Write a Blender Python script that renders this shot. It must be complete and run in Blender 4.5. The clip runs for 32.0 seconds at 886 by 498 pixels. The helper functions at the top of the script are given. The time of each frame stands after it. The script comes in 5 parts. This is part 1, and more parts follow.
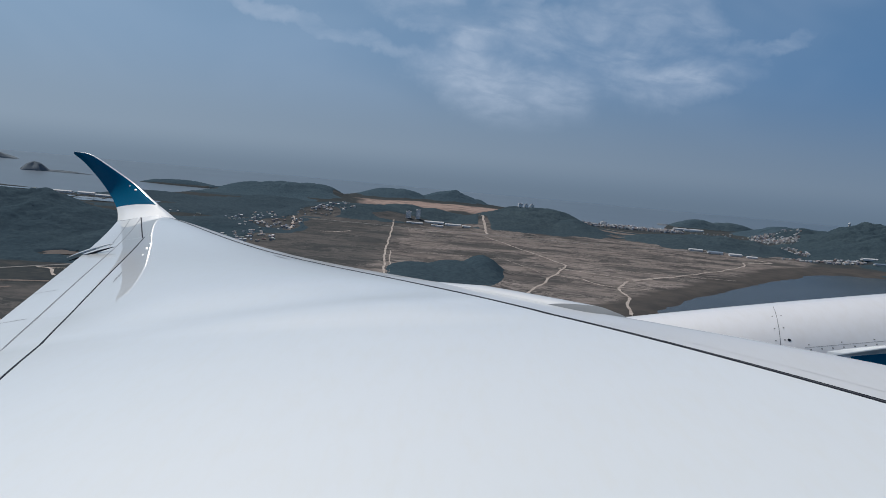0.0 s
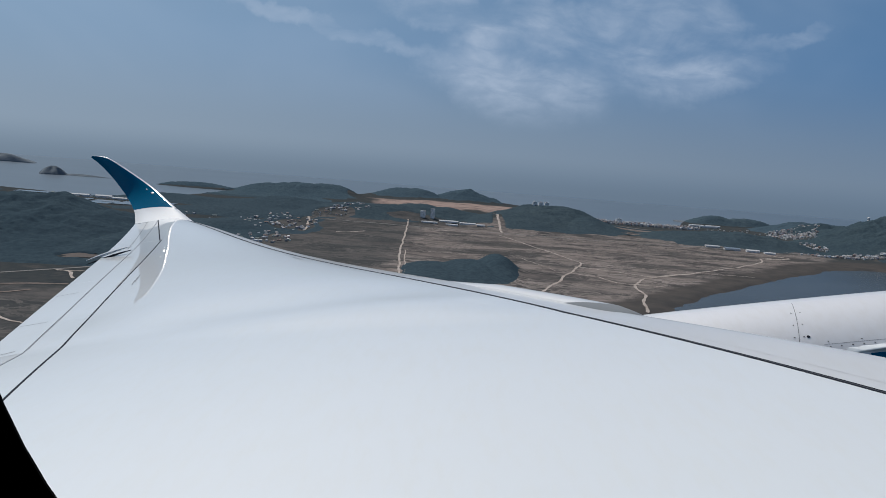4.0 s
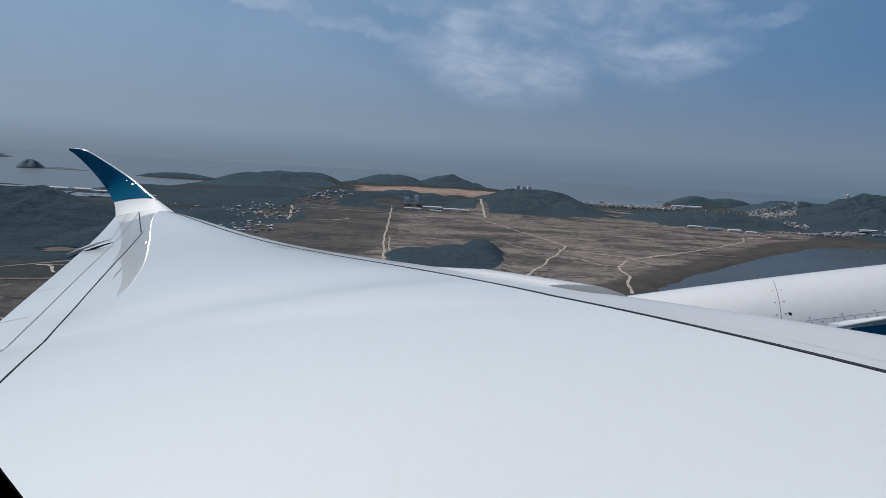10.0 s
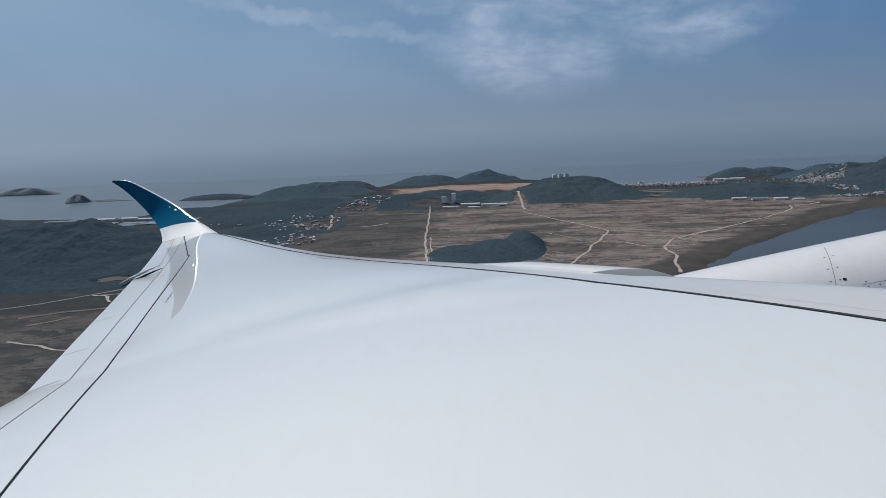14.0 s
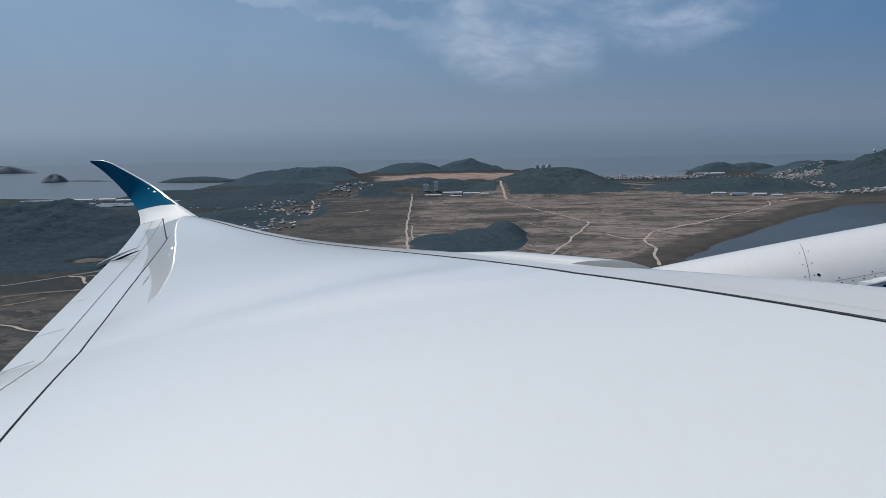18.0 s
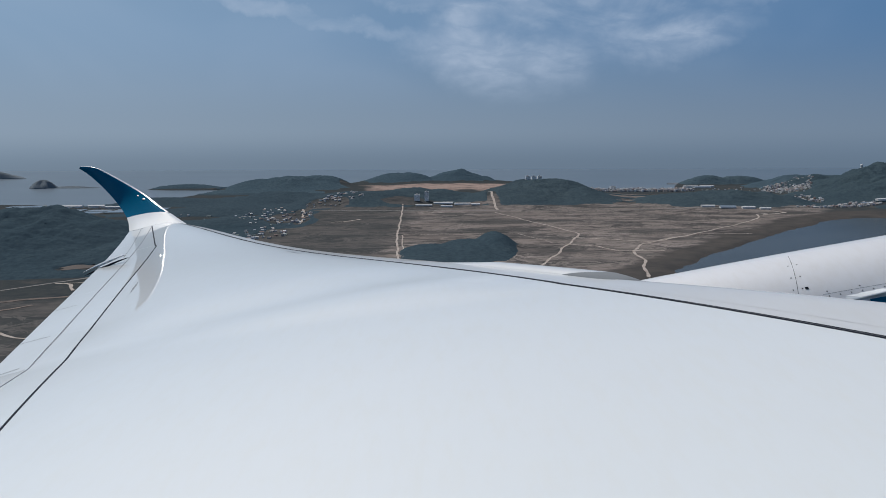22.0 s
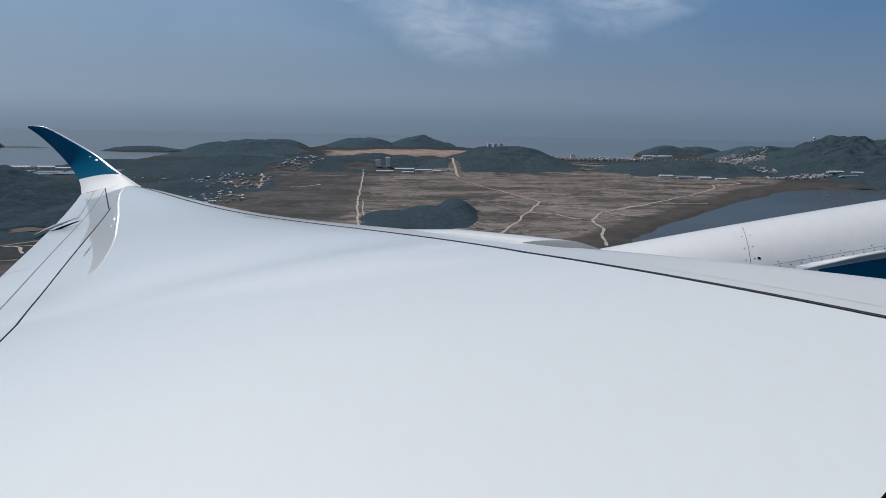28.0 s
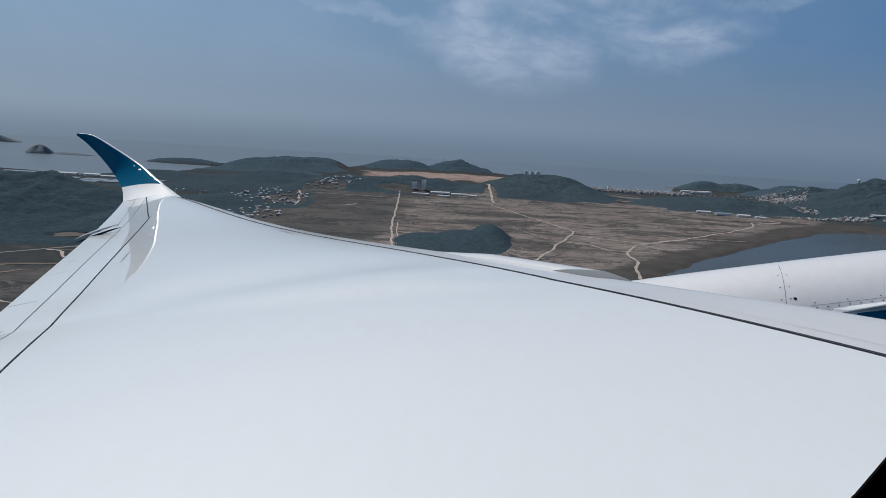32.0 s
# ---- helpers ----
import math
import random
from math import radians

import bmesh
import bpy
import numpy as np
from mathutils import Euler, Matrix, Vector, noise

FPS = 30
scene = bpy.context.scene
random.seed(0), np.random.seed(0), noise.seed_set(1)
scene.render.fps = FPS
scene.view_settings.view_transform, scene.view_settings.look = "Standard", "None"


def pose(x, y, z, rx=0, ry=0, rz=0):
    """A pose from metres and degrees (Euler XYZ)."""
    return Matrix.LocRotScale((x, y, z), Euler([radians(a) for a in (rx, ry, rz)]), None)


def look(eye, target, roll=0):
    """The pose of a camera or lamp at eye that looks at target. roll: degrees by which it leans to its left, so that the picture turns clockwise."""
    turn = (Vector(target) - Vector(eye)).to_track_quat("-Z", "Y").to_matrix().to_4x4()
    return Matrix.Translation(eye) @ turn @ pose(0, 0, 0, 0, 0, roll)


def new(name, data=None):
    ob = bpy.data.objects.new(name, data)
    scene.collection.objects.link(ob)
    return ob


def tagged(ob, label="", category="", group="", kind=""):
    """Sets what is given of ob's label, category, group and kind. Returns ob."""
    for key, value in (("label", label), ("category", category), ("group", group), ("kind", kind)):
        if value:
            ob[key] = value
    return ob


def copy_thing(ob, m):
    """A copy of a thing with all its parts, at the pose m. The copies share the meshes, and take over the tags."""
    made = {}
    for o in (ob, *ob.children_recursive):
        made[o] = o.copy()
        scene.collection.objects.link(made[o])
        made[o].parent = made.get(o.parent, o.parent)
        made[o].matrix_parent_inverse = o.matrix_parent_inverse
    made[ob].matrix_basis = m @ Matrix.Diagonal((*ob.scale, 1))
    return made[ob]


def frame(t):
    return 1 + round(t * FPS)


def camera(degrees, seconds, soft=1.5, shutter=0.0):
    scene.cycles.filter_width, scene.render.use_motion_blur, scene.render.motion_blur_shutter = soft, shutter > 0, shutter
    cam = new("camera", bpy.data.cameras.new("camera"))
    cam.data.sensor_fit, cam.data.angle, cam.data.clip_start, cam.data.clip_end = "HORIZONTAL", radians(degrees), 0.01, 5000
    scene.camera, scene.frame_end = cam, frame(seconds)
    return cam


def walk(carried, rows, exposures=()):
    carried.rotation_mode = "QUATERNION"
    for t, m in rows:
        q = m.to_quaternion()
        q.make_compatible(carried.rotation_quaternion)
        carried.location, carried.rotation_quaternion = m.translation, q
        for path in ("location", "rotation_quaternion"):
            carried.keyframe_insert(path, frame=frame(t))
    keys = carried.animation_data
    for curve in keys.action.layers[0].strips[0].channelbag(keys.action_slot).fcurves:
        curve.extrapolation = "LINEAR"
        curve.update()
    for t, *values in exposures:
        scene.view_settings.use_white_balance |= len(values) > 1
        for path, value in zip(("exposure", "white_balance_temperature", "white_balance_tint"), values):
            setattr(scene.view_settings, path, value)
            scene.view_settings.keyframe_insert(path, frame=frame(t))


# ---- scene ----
# where the airliner hangs over the land, and how it is banked
BASE = pose(-62.6, 18.8, 216.87, 0.888, 0.166, -0.73)
cam = camera(62.0, 32.0, soft=0.9)
# seconds, metres from the seat's eye point, turn in degrees
ROWS = [
    (0.0, -0.026, 0.007, -0.012, 82.03, -5.39, 0.02),
    (0.5, -0.024, -0.003, -0.002, 84.13, -6.07, 4.37),
    (1.0, -0.022, -0.005, -0.000, 83.82, -6.86, 3.88),
    (1.5, -0.025, -0.001, 0.000, 83.23, -6.63, 3.88),
    (2.0, -0.023, -0.005, -0.005, 82.11, -5.98, 3.51),
    (2.5, -0.019, -0.009, -0.008, 82.00, -5.03, 2.98),
    (3.0, -0.021, -0.004, -0.003, 82.80, -4.85, 2.22),
    (3.5, -0.028, -0.006, -0.003, 82.50, -4.93, 1.53),
    (5.5, -0.039, -0.001, -0.005, 79.98, -3.91, 0.18),
    (6.0, -0.037, -0.000, -0.006, 79.81, -3.97, 0.24),
    (6.5, -0.035, 0.000, -0.006, 79.95, -4.07, 0.14),
    (7.0, -0.035, 0.000, -0.005, 80.42, -3.81, -0.16),
    (7.5, -0.026, -0.000, -0.002, 80.91, -3.24, -0.34),
    (8.0, -0.019, 0.002, -0.001, 81.34, -3.00, -0.54),
    (8.5, -0.026, 0.002, -0.003, 81.23, -3.32, -0.56),
    (9.0, -0.022, -0.001, -0.007, 81.39, -3.50, -0.37),
    (9.5, -0.024, -0.000, -0.008, 81.19, -3.61, -0.28),
    (10.0, -0.028, 0.001, -0.009, 80.87, -3.59, -0.31),
    (10.5, -0.028, 0.001, -0.008, 80.66, -3.56, -0.21),
    (11.0, -0.026, 0.000, -0.007, 80.87, -2.95, 0.02),
    (11.5, -0.016, -0.005, -0.014, 81.28, -2.02, 0.23),
    (12.0, -0.017, -0.004, -0.009, 81.58, -1.14, 0.50),
    (12.5, -0.019, 0.002, -0.004, 81.47, 0.75, 1.16),
    (13.0, -0.009, -0.003, -0.005, 81.20, 2.41, 2.84),
    (13.5, -0.003, -0.004, -0.001, 80.87, 2.67, 3.14),
    (14.0, -0.002, -0.004, 0.003, 80.65, 2.12, 2.07),
    (14.5, -0.004, -0.003, 0.003, 80.22, 1.56, 1.58),
    (15.0, 0.007, -0.003, -0.000, 79.86, 1.01, 1.30),
    (15.5, 0.005, -0.006, 0.000, 79.64, 0.84, 1.16),
    (17.5, 0.003, -0.005, -0.001, 79.37, 0.74, 0.85),
    (18.0, 0.006, -0.010, 0.000, 79.71, 0.69, 0.82),
    (18.5, 0.007, -0.006, -0.002, 79.81, 0.60, 0.59),
    (19.0, 0.008, -0.006, -0.002, 80.01, 0.66, 0.61),
    (19.5, 0.006, -0.008, -0.001, 80.52, 0.64, 0.94),
    (20.0, 0.006, -0.005, -0.004, 80.69, 0.49, 1.05),
    (20.5, 0.006, -0.007, -0.003, 80.61, 0.39, 0.89),
    (21.0, 0.006, -0.004, -0.003, 80.47, 0.19, 0.54),
    (21.5, 0.006, -0.003, -0.003, 80.42, -0.09, 0.30),
    (22.0, 0.006, -0.003, -0.001, 80.49, 0.03, 0.17),
    (22.5, 0.004, -0.003, -0.001, 80.52, 0.08, 0.01),
    (23.0, 0.002, -0.003, -0.001, 80.49, -0.00, -0.02),
    (23.5, 0.001, -0.002, 0.001, 80.40, -0.11, 0.05),
    (24.0, 0.002, -0.003, 0.000, 80.31, -0.06, 0.06),
    (24.5, 0.001, -0.002, -0.000, 80.30, -0.08, -0.08),
    (25.0, 0.000, 0.000, -0.000, 80.37, -0.29, -0.31),
    (25.5, 0.001, 0.000, 0.000, 80.14, -0.70, -0.62),
    (26.0, 0.003, -0.001, -0.000, 79.76, -0.50, -1.07),
    (26.5, 0.000, 0.000, 0.002, 78.75, 0.98, -2.60),
    (28.5, -0.003, 0.002, 0.004, 77.93, -2.58, -1.76),
    (29.0, 0.007, 0.004, -0.006, 78.85, -4.13, -0.03),
    (29.5, 0.009, 0.005, -0.008, 79.01, -3.66, 0.30),
    (30.0, 0.015, 0.002, -0.009, 79.10, -3.53, 0.17),
    (30.5, 0.019, 0.001, -0.010, 79.32, -3.42, -0.01),
    (31.0, 0.019, 0.003, -0.011, 79.48, -3.32, 0.10),
    (31.5, 0.020, 0.004, -0.012, 79.49, -3.35, 0.27),
    (32.0, 0.023, 0.004, -0.014, 79.69, -3.50, 0.30),
]
walk(cam, [(t, BASE @ pose(x, y, z, a, b, c)) for t, x, y, z, a, b, c in ROWS])

# ---------------------------------------------------------------- light
SUN_DIR = Vector((-0.35, 0.46, 0.815)).normalized()
sun = new("sun", bpy.data.lights.new("sun", "SUN"))
sun.data.energy, sun.data.angle, sun.data.color = 2.98, radians(0.6), (1.0, 0.96, 0.9)
sun.matrix_world = look(SUN_DIR * 900 + Vector((0, 0, 600)), (0, 0, 600))
scene.view_settings.exposure = 0.0


def make_world():
    world = bpy.data.worlds.new("sky")
    scene.world = world
    world.use_nodes = True
    nt = world.node_tree
    nt.nodes.clear()
    N, L = nt.nodes.new, nt.links.new

    def math_node(op, a, b=None, c=None, clamp=False):
        n = N("ShaderNodeMath")
        n.operation, n.use_clamp = op, clamp
        for i, v in enumerate((a, b, c)):
            if v is None:
                continue
            if isinstance(v, (int, float)):
                n.inputs[i].default_value = v
            else:
                L(v, n.inputs[i])
        return n.outputs[0]

    def smooth(v, lo, hi, a=0.0, b=1.0):
        n = N("ShaderNodeMapRange")
        n.interpolation_type = "SMOOTHSTEP"
        L(v, n.inputs["Value"])
        for k, q in (("From Min", lo), ("From Max", hi), ("To Min", a), ("To Max", b)):
            n.inputs[k].default_value = q
        return n.outputs["Result"]

    def mix(f, a, b):
        n = N("ShaderNodeMix")
        n.data_type = "RGBA"
        L(f, n.inputs["Factor"])
        for name, v in (("A", a), ("B", b)):
            sock = [s for s in n.inputs if s.name == name and s.type == "RGBA"][0]
            if isinstance(v, tuple):
                sock.default_value = v
            else:
                L(v, sock)
        return [s for s in n.outputs if s.type == "RGBA"][0]

    tc = N("ShaderNodeTexCoord")
    sep = N("ShaderNodeSeparateXYZ")
    L(tc.outputs["Generated"], sep.inputs[0])
    x, y, z = sep.outputs
    below = z
    z = math_node("ABSOLUTE", z)
    sky = N("ShaderNodeTexSky")
    sky.sky_type, sky.sun_disc = "NISHITA", False
    sky.sun_elevation = math.asin(SUN_DIR.z)
    sky.sun_rotation = math.atan2(SUN_DIR.x, SUN_DIR.y)
    sky.air_density, sky.dust_density, sky.ozone_density, sky.altitude = 1.0, 1.6, 2.0, 200
    dim = N("ShaderNodeVectorMath")
    dim.operation = "SCALE"
    L(sky.outputs[0], dim.inputs[0])
    dim.inputs["Scale"].default_value = SKY_STRENGTH
    # haze bank along the horizon, paler on the sunward side
    side = smooth(math_node("DIVIDE", x, math_node("MAXIMUM", math_node("ABSOLUTE", y), 0.15)), -0.75, 0.75, 1.0, 0.0)
    haze = mix(side, HAZE_DARK, HAZE_PALE)
    blue = mix(side, BLUE_DEEP, BLUE_PALE)
    low = mix(smooth(z, 0.16, 0.5, 1.0, 0.0), dim.outputs[0], blue)
    low = mix(smooth(z, HAZE_TOP[0], HAZE_TOP[1], 1.0, 0.0), low, haze)
    # thin high cloud: streaks drawn out along the wind
    front = math_node("MAXIMUM", math_node("ABSOLUTE", y), 0.15)
    u, w = math_node("DIVIDE", x, front), math_node("DIVIDE", z, front)
    comb = N("ShaderNodeCombineXYZ")
    L(u, comb.inputs[0]), L(w, comb.inputs[1]), L(math_node("SIGN", y), comb.inputs[2])

    def streaks(scale, stretch, turn, detail, off):
        m = N("ShaderNodeMapping")
        m.inputs["Rotation"].default_value = (0, 0, radians(turn))
        m.inputs["Scale"].default_value = (scale, scale * stretch, 1)
        m.inputs["Location"].default_value = (off, off * 0.7, 0)
        L(comb.outputs[0], m.inputs[0])
        n = N("ShaderNodeTexNoise")
        n.inputs["Scale"].default_value, n.inputs["Detail"].default_value = 1.0, detail
        n.inputs["Roughness"].default_value, n.inputs["Distortion"].default_value = 0.55, 0.45
        L(m.outputs[0], n.inputs["Vector"])
        return n.outputs["Fac"]

    thread = streaks(16.0, 2.6, 20, 7, 7.7)
    fine, broad = streaks(6.0, 1.9, 8, 8, 3.1), streaks(2.6, 2.2, 10, 3, 1.3)

    # the outlines of the clouds wander
    puff = N("ShaderNodeTexNoise")
    puff.inputs["Scale"].default_value, puff.inputs["Detail"].default_value, puff.inputs["Roughness"].default_value = 7.0, 5, 0.6
    L(comb.outputs[0], puff.inputs["Vector"])
    shift = N("ShaderNodeSeparateColor")
    L(puff.outputs["Color"], shift.inputs[0])
    cloud_u = math_node("MULTIPLY_ADD", math_node("SUBTRACT", shift.outputs[0], 0.5), 0.26, u)
    cloud_w = math_node("MULTIPLY_ADD", math_node("SUBTRACT", shift.outputs[1], 0.5), 0.1, w)

    def blob(cu, cw, ru, rw, turn):
        c, s = math.cos(radians(turn)), math.sin(radians(turn))
        du, dw = math_node("SUBTRACT", cloud_u, cu), math_node("SUBTRACT", cloud_w, cw)
        a = math_node("DIVIDE", math_node("ADD", math_node("MULTIPLY", du, c), math_node("MULTIPLY", dw, s)), ru)
        b = math_node("DIVIDE", math_node("SUBTRACT", math_node("MULTIPLY", dw, c), math_node("MULTIPLY", du, s)), rw)
        return smooth(math_node("ADD", math_node("MULTIPLY", a, a), math_node("MULTIPLY", b, b)), 0.0, 1.0, 1.0, 0.0)

    total = None
    for spec in CLOUDS:
        q = math_node("MULTIPLY", blob(*spec[:5]), spec[5])
        total = q if total is None else math_node("ADD", math_node("MAXIMUM", total, q), math_node("MULTIPLY", math_node("MINIMUM", total, q), 0.5))
    wisps = math_node("MULTIPLY", math_node("MULTIPLY", smooth(fine, 0.3, 0.68), smooth(thread, 0.25, 0.7, 0.45, 1.25)), total)
    veil = math_node("MULTIPLY", smooth(broad, 0.4, 0.75), 0.12)
    cover = math_node("MULTIPLY", math_node("MAXIMUM", wisps, veil), smooth(z, 0.02, 0.09), clamp=True)
    out = mix(cover, low, CLOUD_COLOR)
    # under the horizon the sea goes on into the mist
    out = mix(smooth(below, -0.04, 0.012, 1.0, 0.0), out, mix(side, SEA_DARK, SEA_PALE))
    bg = N("ShaderNodeBackground")
    L(out, bg.inputs[0])
    bg.inputs[1].default_value = 1.0
    wo = N("ShaderNodeOutputWorld")
    L(bg.outputs[0], wo.inputs[0])


SKY_STRENGTH = 0.07
HAZE_DARK, HAZE_PALE, HAZE_TOP = (0.167, 0.231, 0.317, 1), (0.255, 0.332, 0.425, 1), (-0.01, 0.15)
BLUE_DEEP, BLUE_PALE = (0.093, 0.195, 0.362, 1), (0.225, 0.345, 0.5, 1)
SEA_DARK, SEA_PALE = (0.126, 0.18, 0.25, 1), (0.172, 0.232, 0.305, 1)
CLOUD_COLOR = (0.42, 0.51, 0.65, 1)
# middle, half-widths, tilt and density of the thin clouds
CLOUDS = [(0.08, 0.1, 0.16, 0.055, -6, 0.55), (0.13, 0.165, 0.16, 0.04, 6, 0.55), (-0.02, 0.195, 0.16, 0.035, -18, 0.5), (0.1, 0.215, 0.1, 0.04, 35, 0.45),
          (0.29, 0.18, 0.1, 0.1, 12, 0.48), (0.34, 0.135, 0.12, 0.04, 8, 0.36), (0.43, 0.185, 0.12, 0.018, 16, 0.3), (-0.2, 0.172, 0.24, 0.016, -12, 0.42), (0.18, 0.14, 0.24, 0.07, 0, 0.26)]
make_world()


# ---------------------------------------------------------------- materials
class Nodes:
    """A small wrapper to write node materials in few lines."""

    def __init__(self, name):
        self.mat = bpy.data.materials.new(name)
        self.mat.use_nodes = True
        self.nt = self.mat.node_tree
        self.bsdf = self.nt.nodes["Principled BSDF"]
        self.place = self.n("ShaderNodeTexCoord").outputs["Object"]

    def n(self, kind):
        return self.nt.nodes.new(kind)

    def link(self, a, b):
        self.nt.links.new(a, b)

    def put(self, node, **vals):
        for k, v in vals.items():
            sock = node.inputs[k.replace("_", " ")]
            if hasattr(v, "is_output"):
                self.link(v, sock)
            else:
                sock.default_value = v
        return node

    def noise(self, scale, detail=4, rough=0.55, stretch=(1, 1, 1), turn=0.0, out="Fac", vector=None):
        m = self.n("ShaderNodeMapping")
        m.inputs["Scale"].default_value = stretch
        m.inputs["Rotation"].default_value = (0, 0, radians(turn))
        self.link(vector or self.place, m.inputs[0])
        t = self.n("ShaderNodeTexNoise")
        self.put(t, Scale=scale, Detail=detail, Roughness=rough)
        self.link(m.outputs[0], t.inputs["Vector"])
        return t.outputs[out]

    def ramp(self, fac, *stops):
        r = self.n("ShaderNodeValToRGB")
        while len(r.color_ramp.elements) < len(stops):
            r.color_ramp.elements.new(0.5)
        for e, (p, c) in zip(r.color_ramp.elements, stops):
            e.position, e.color = p, (*c, 1) if len(c) == 3 else c
        self.link(fac, r.inputs[0])
        return r.outputs[0]

    def mix(self, fac, a, b, blend="MIX"):
        m = self.n("ShaderNodeMix")
        m.data_type, m.blend_type = "RGBA", blend
        rgba = [s for s in m.inputs if s.type == "RGBA"]
        for sock, v in zip([m.inputs["Factor"]] + rgba, (fac, a, b)):
            if hasattr(v, "is_output"):
                self.link(v, sock)
            elif isinstance(v, tuple):
                sock.default_value = (*v, 1)
            else:
                sock.default_value = v
        return [s for s in m.outputs if s.type == "RGBA"][0]

    def scale(self, v, k, add=0.0):
        m = self.n("ShaderNodeMath")
        m.operation = "MULTIPLY_ADD"
        self.link(v, m.inputs[0])
        m.inputs[1].default_value, m.inputs[2].default_value = k, add
        return m.outputs[0]

    def attr(self, name):
        a = self.n("ShaderNodeAttribute")
        a.attribute_name = name
        s = self.n("ShaderNodeSeparateColor")
        self.link(a.outputs["Color"], s.inputs[0])
        return s.outputs

    def bump(self, height, strength, dist):
        b = self.n("ShaderNodeBump")
        self.put(b, Strength=strength, Distance=dist, Height=height)
        self.link(b.outputs[0], self.bsdf.inputs["Normal"])

    def done(self, **vals):
        self.put(self.bsdf, **vals)
        return self.mat


def paint(name, color, rough=0.35, coat=0.5, vary=0.04, grime=0.03, coat_rough=0.06, wave=0.0, spec=0.5, metal=0.0):
    m = Nodes(name)
    a = m.noise(0.35, 3, 0.5)
    b = m.noise(9.0, 5, 0.6, stretch=(1, 0.25, 1))
    dark = tuple(c * (1 - vary * 2) for c in color)
    soil = tuple(c * (1 - grime * 3) * k for c, k in zip(color, (1.0, 0.98, 0.94)))
    c1 = m.mix(m.scale(a, 1.6, -0.35), dark, color)
    c2 = m.mix(m.scale(b, 1.8, -0.8), c1, soil)
    if wave:
        m.bump(m.noise(3.0, 3, 0.5), wave, 0.01)
    return m.done(Base_Color=c2, Roughness=rough, Coat_Weight=coat, Coat_Roughness=coat_rough, Coat_IOR=1.5, Specular_IOR_Level=spec, Metallic=metal)


def plain(name, color, rough=0.6, metal=0.0, vary=0.15, scale=3.0):
    m = Nodes(name)
    a = m.noise(scale, 4)
    c = m.mix(m.scale(a, 1.5, -0.25), tuple(v * (1 - vary) for v in color), tuple(min(1, v * (1 + vary)) for v in color))
    return m.done(Base_Color=c, Roughness=rough, Metallic=metal)


WHITE = paint("white_wing_paint", (0.742, 0.783, 0.8), rough=0.5, coat=0.95, vary=0.012, grime=0.01, coat_rough=0.018, wave=0.08, spec=0.2)
NACELLE_WHITE = paint("white_cowl_paint", (0.82, 0.825, 0.83), rough=0.4, coat=0.6, vary=0.015, coat_rough=0.08, metal=0.08)
# white paint greyed in place of the shade on slats turned from the sun
SHADED_WHITE = paint("shaded_white_paint", (0.585, 0.61, 0.63), rough=0.5, coat=0.7, vary=0.015, grime=0.015, coat_rough=0.04)
# unseen fuselage; blue-grey picked so it bounces less light onto the cowl
DIM_HULL = paint("low_bounce_fuselage_blue", (0.2, 0.34, 0.42), rough=0.4, coat=0.4)
TEAL = paint("teal_gloss_paint", (0.0, 0.118, 0.225), rough=0.4, coat=0.22, vary=0.05, coat_rough=0.014, spec=0.0)
# for the added domes that make the glint on the blade
GLINT_DOME = paint("glossy_teal_glint_dome", (0.0, 0.105, 0.2), rough=0.4, coat=1.0, vary=0.02, coat_rough=0.3, spec=0.0)
EDGE = paint("bright_polished_edge", (0.9, 0.91, 0.92), rough=0.25, coat=0.8, vary=0.02, coat_rough=0.12)
SEAL = plain("dark_rubber_seal", (0.017, 0.021, 0.03), 0.9)
SEAL.node_tree.nodes["Principled BSDF"].inputs["Specular IOR Level"].default_value = 0.12
GREY_SEAL = plain("grey_sealant", (0.15, 0.165, 0.185), 0.6)
LIP = plain("worn_seal_lip", (0.07, 0.078, 0.09), 0.6)
FAINT = plain("faint_paint_line", (0.5, 0.52, 0.54), 0.6)
ALLOY = plain("bare_alloy", (0.45, 0.48, 0.52), 0.35, 0.6)
# shade on the near face of the pylon fairing, put in as grey
PYLON_SHADE = paint("shade_grey_fairing", (0.23, 0.25, 0.265), rough=0.9, coat=0.0, spec=0.1)
UNDER = plain("grey_wing_underside", (0.4, 0.42, 0.44), 0.5)
# window trim coloured near black to stand for the unlit cabin side
BEZEL = plain("shade_black_cabin_trim", (0.004, 0.004, 0.005), 0.95)
BEZEL.node_tree.nodes["Principled BSDF"].inputs["Specular IOR Level"].default_value = 0.1
SCREW = plain("dark_screw_heads", (0.05, 0.05, 0.055), 0.5, 0.3)


# ---------------------------------------------------------------- mesh helpers
def mesh_from(name, verts, faces, smooth=True):
    me = bpy.data.meshes.new(name)
    me.from_pydata([tuple(v) for v in verts], [], faces)
    me.validate()
    if smooth:
        me.polygons.foreach_set("use_smooth", [True] * len(me.polygons))
    me.update()
    return me


def part(name, data, material, parent=None, label="", smooth=True):
    if isinstance(data, bmesh.types.BMesh):
        me = bpy.data.meshes.new(name)
        data.to_mesh(me)
        data.free()
        if smooth:
            me.polygons.foreach_set("use_smooth", [True] * len(me.polygons))
    else:
        me = data
    if material:
        me.materials.append(material)
    ob = new(name, me)
    ob.parent = parent
    return tagged(ob, label)


def grid_faces(n, m, closed=False):
    """Faces of n rows of m points."""
    f = []
    for i in range(n - 1):
        for j in range(m if closed else m - 1):
            k = (j + 1) % m
            f.append((i * m + j, i * m + k, (i + 1) * m + k, (i + 1) * m + j))
    return f


def empty(name, place, label, category, group="", kind=""):
    ob = new(name)
    ob.location = place
    return tagged(ob, label, category, group, kind)


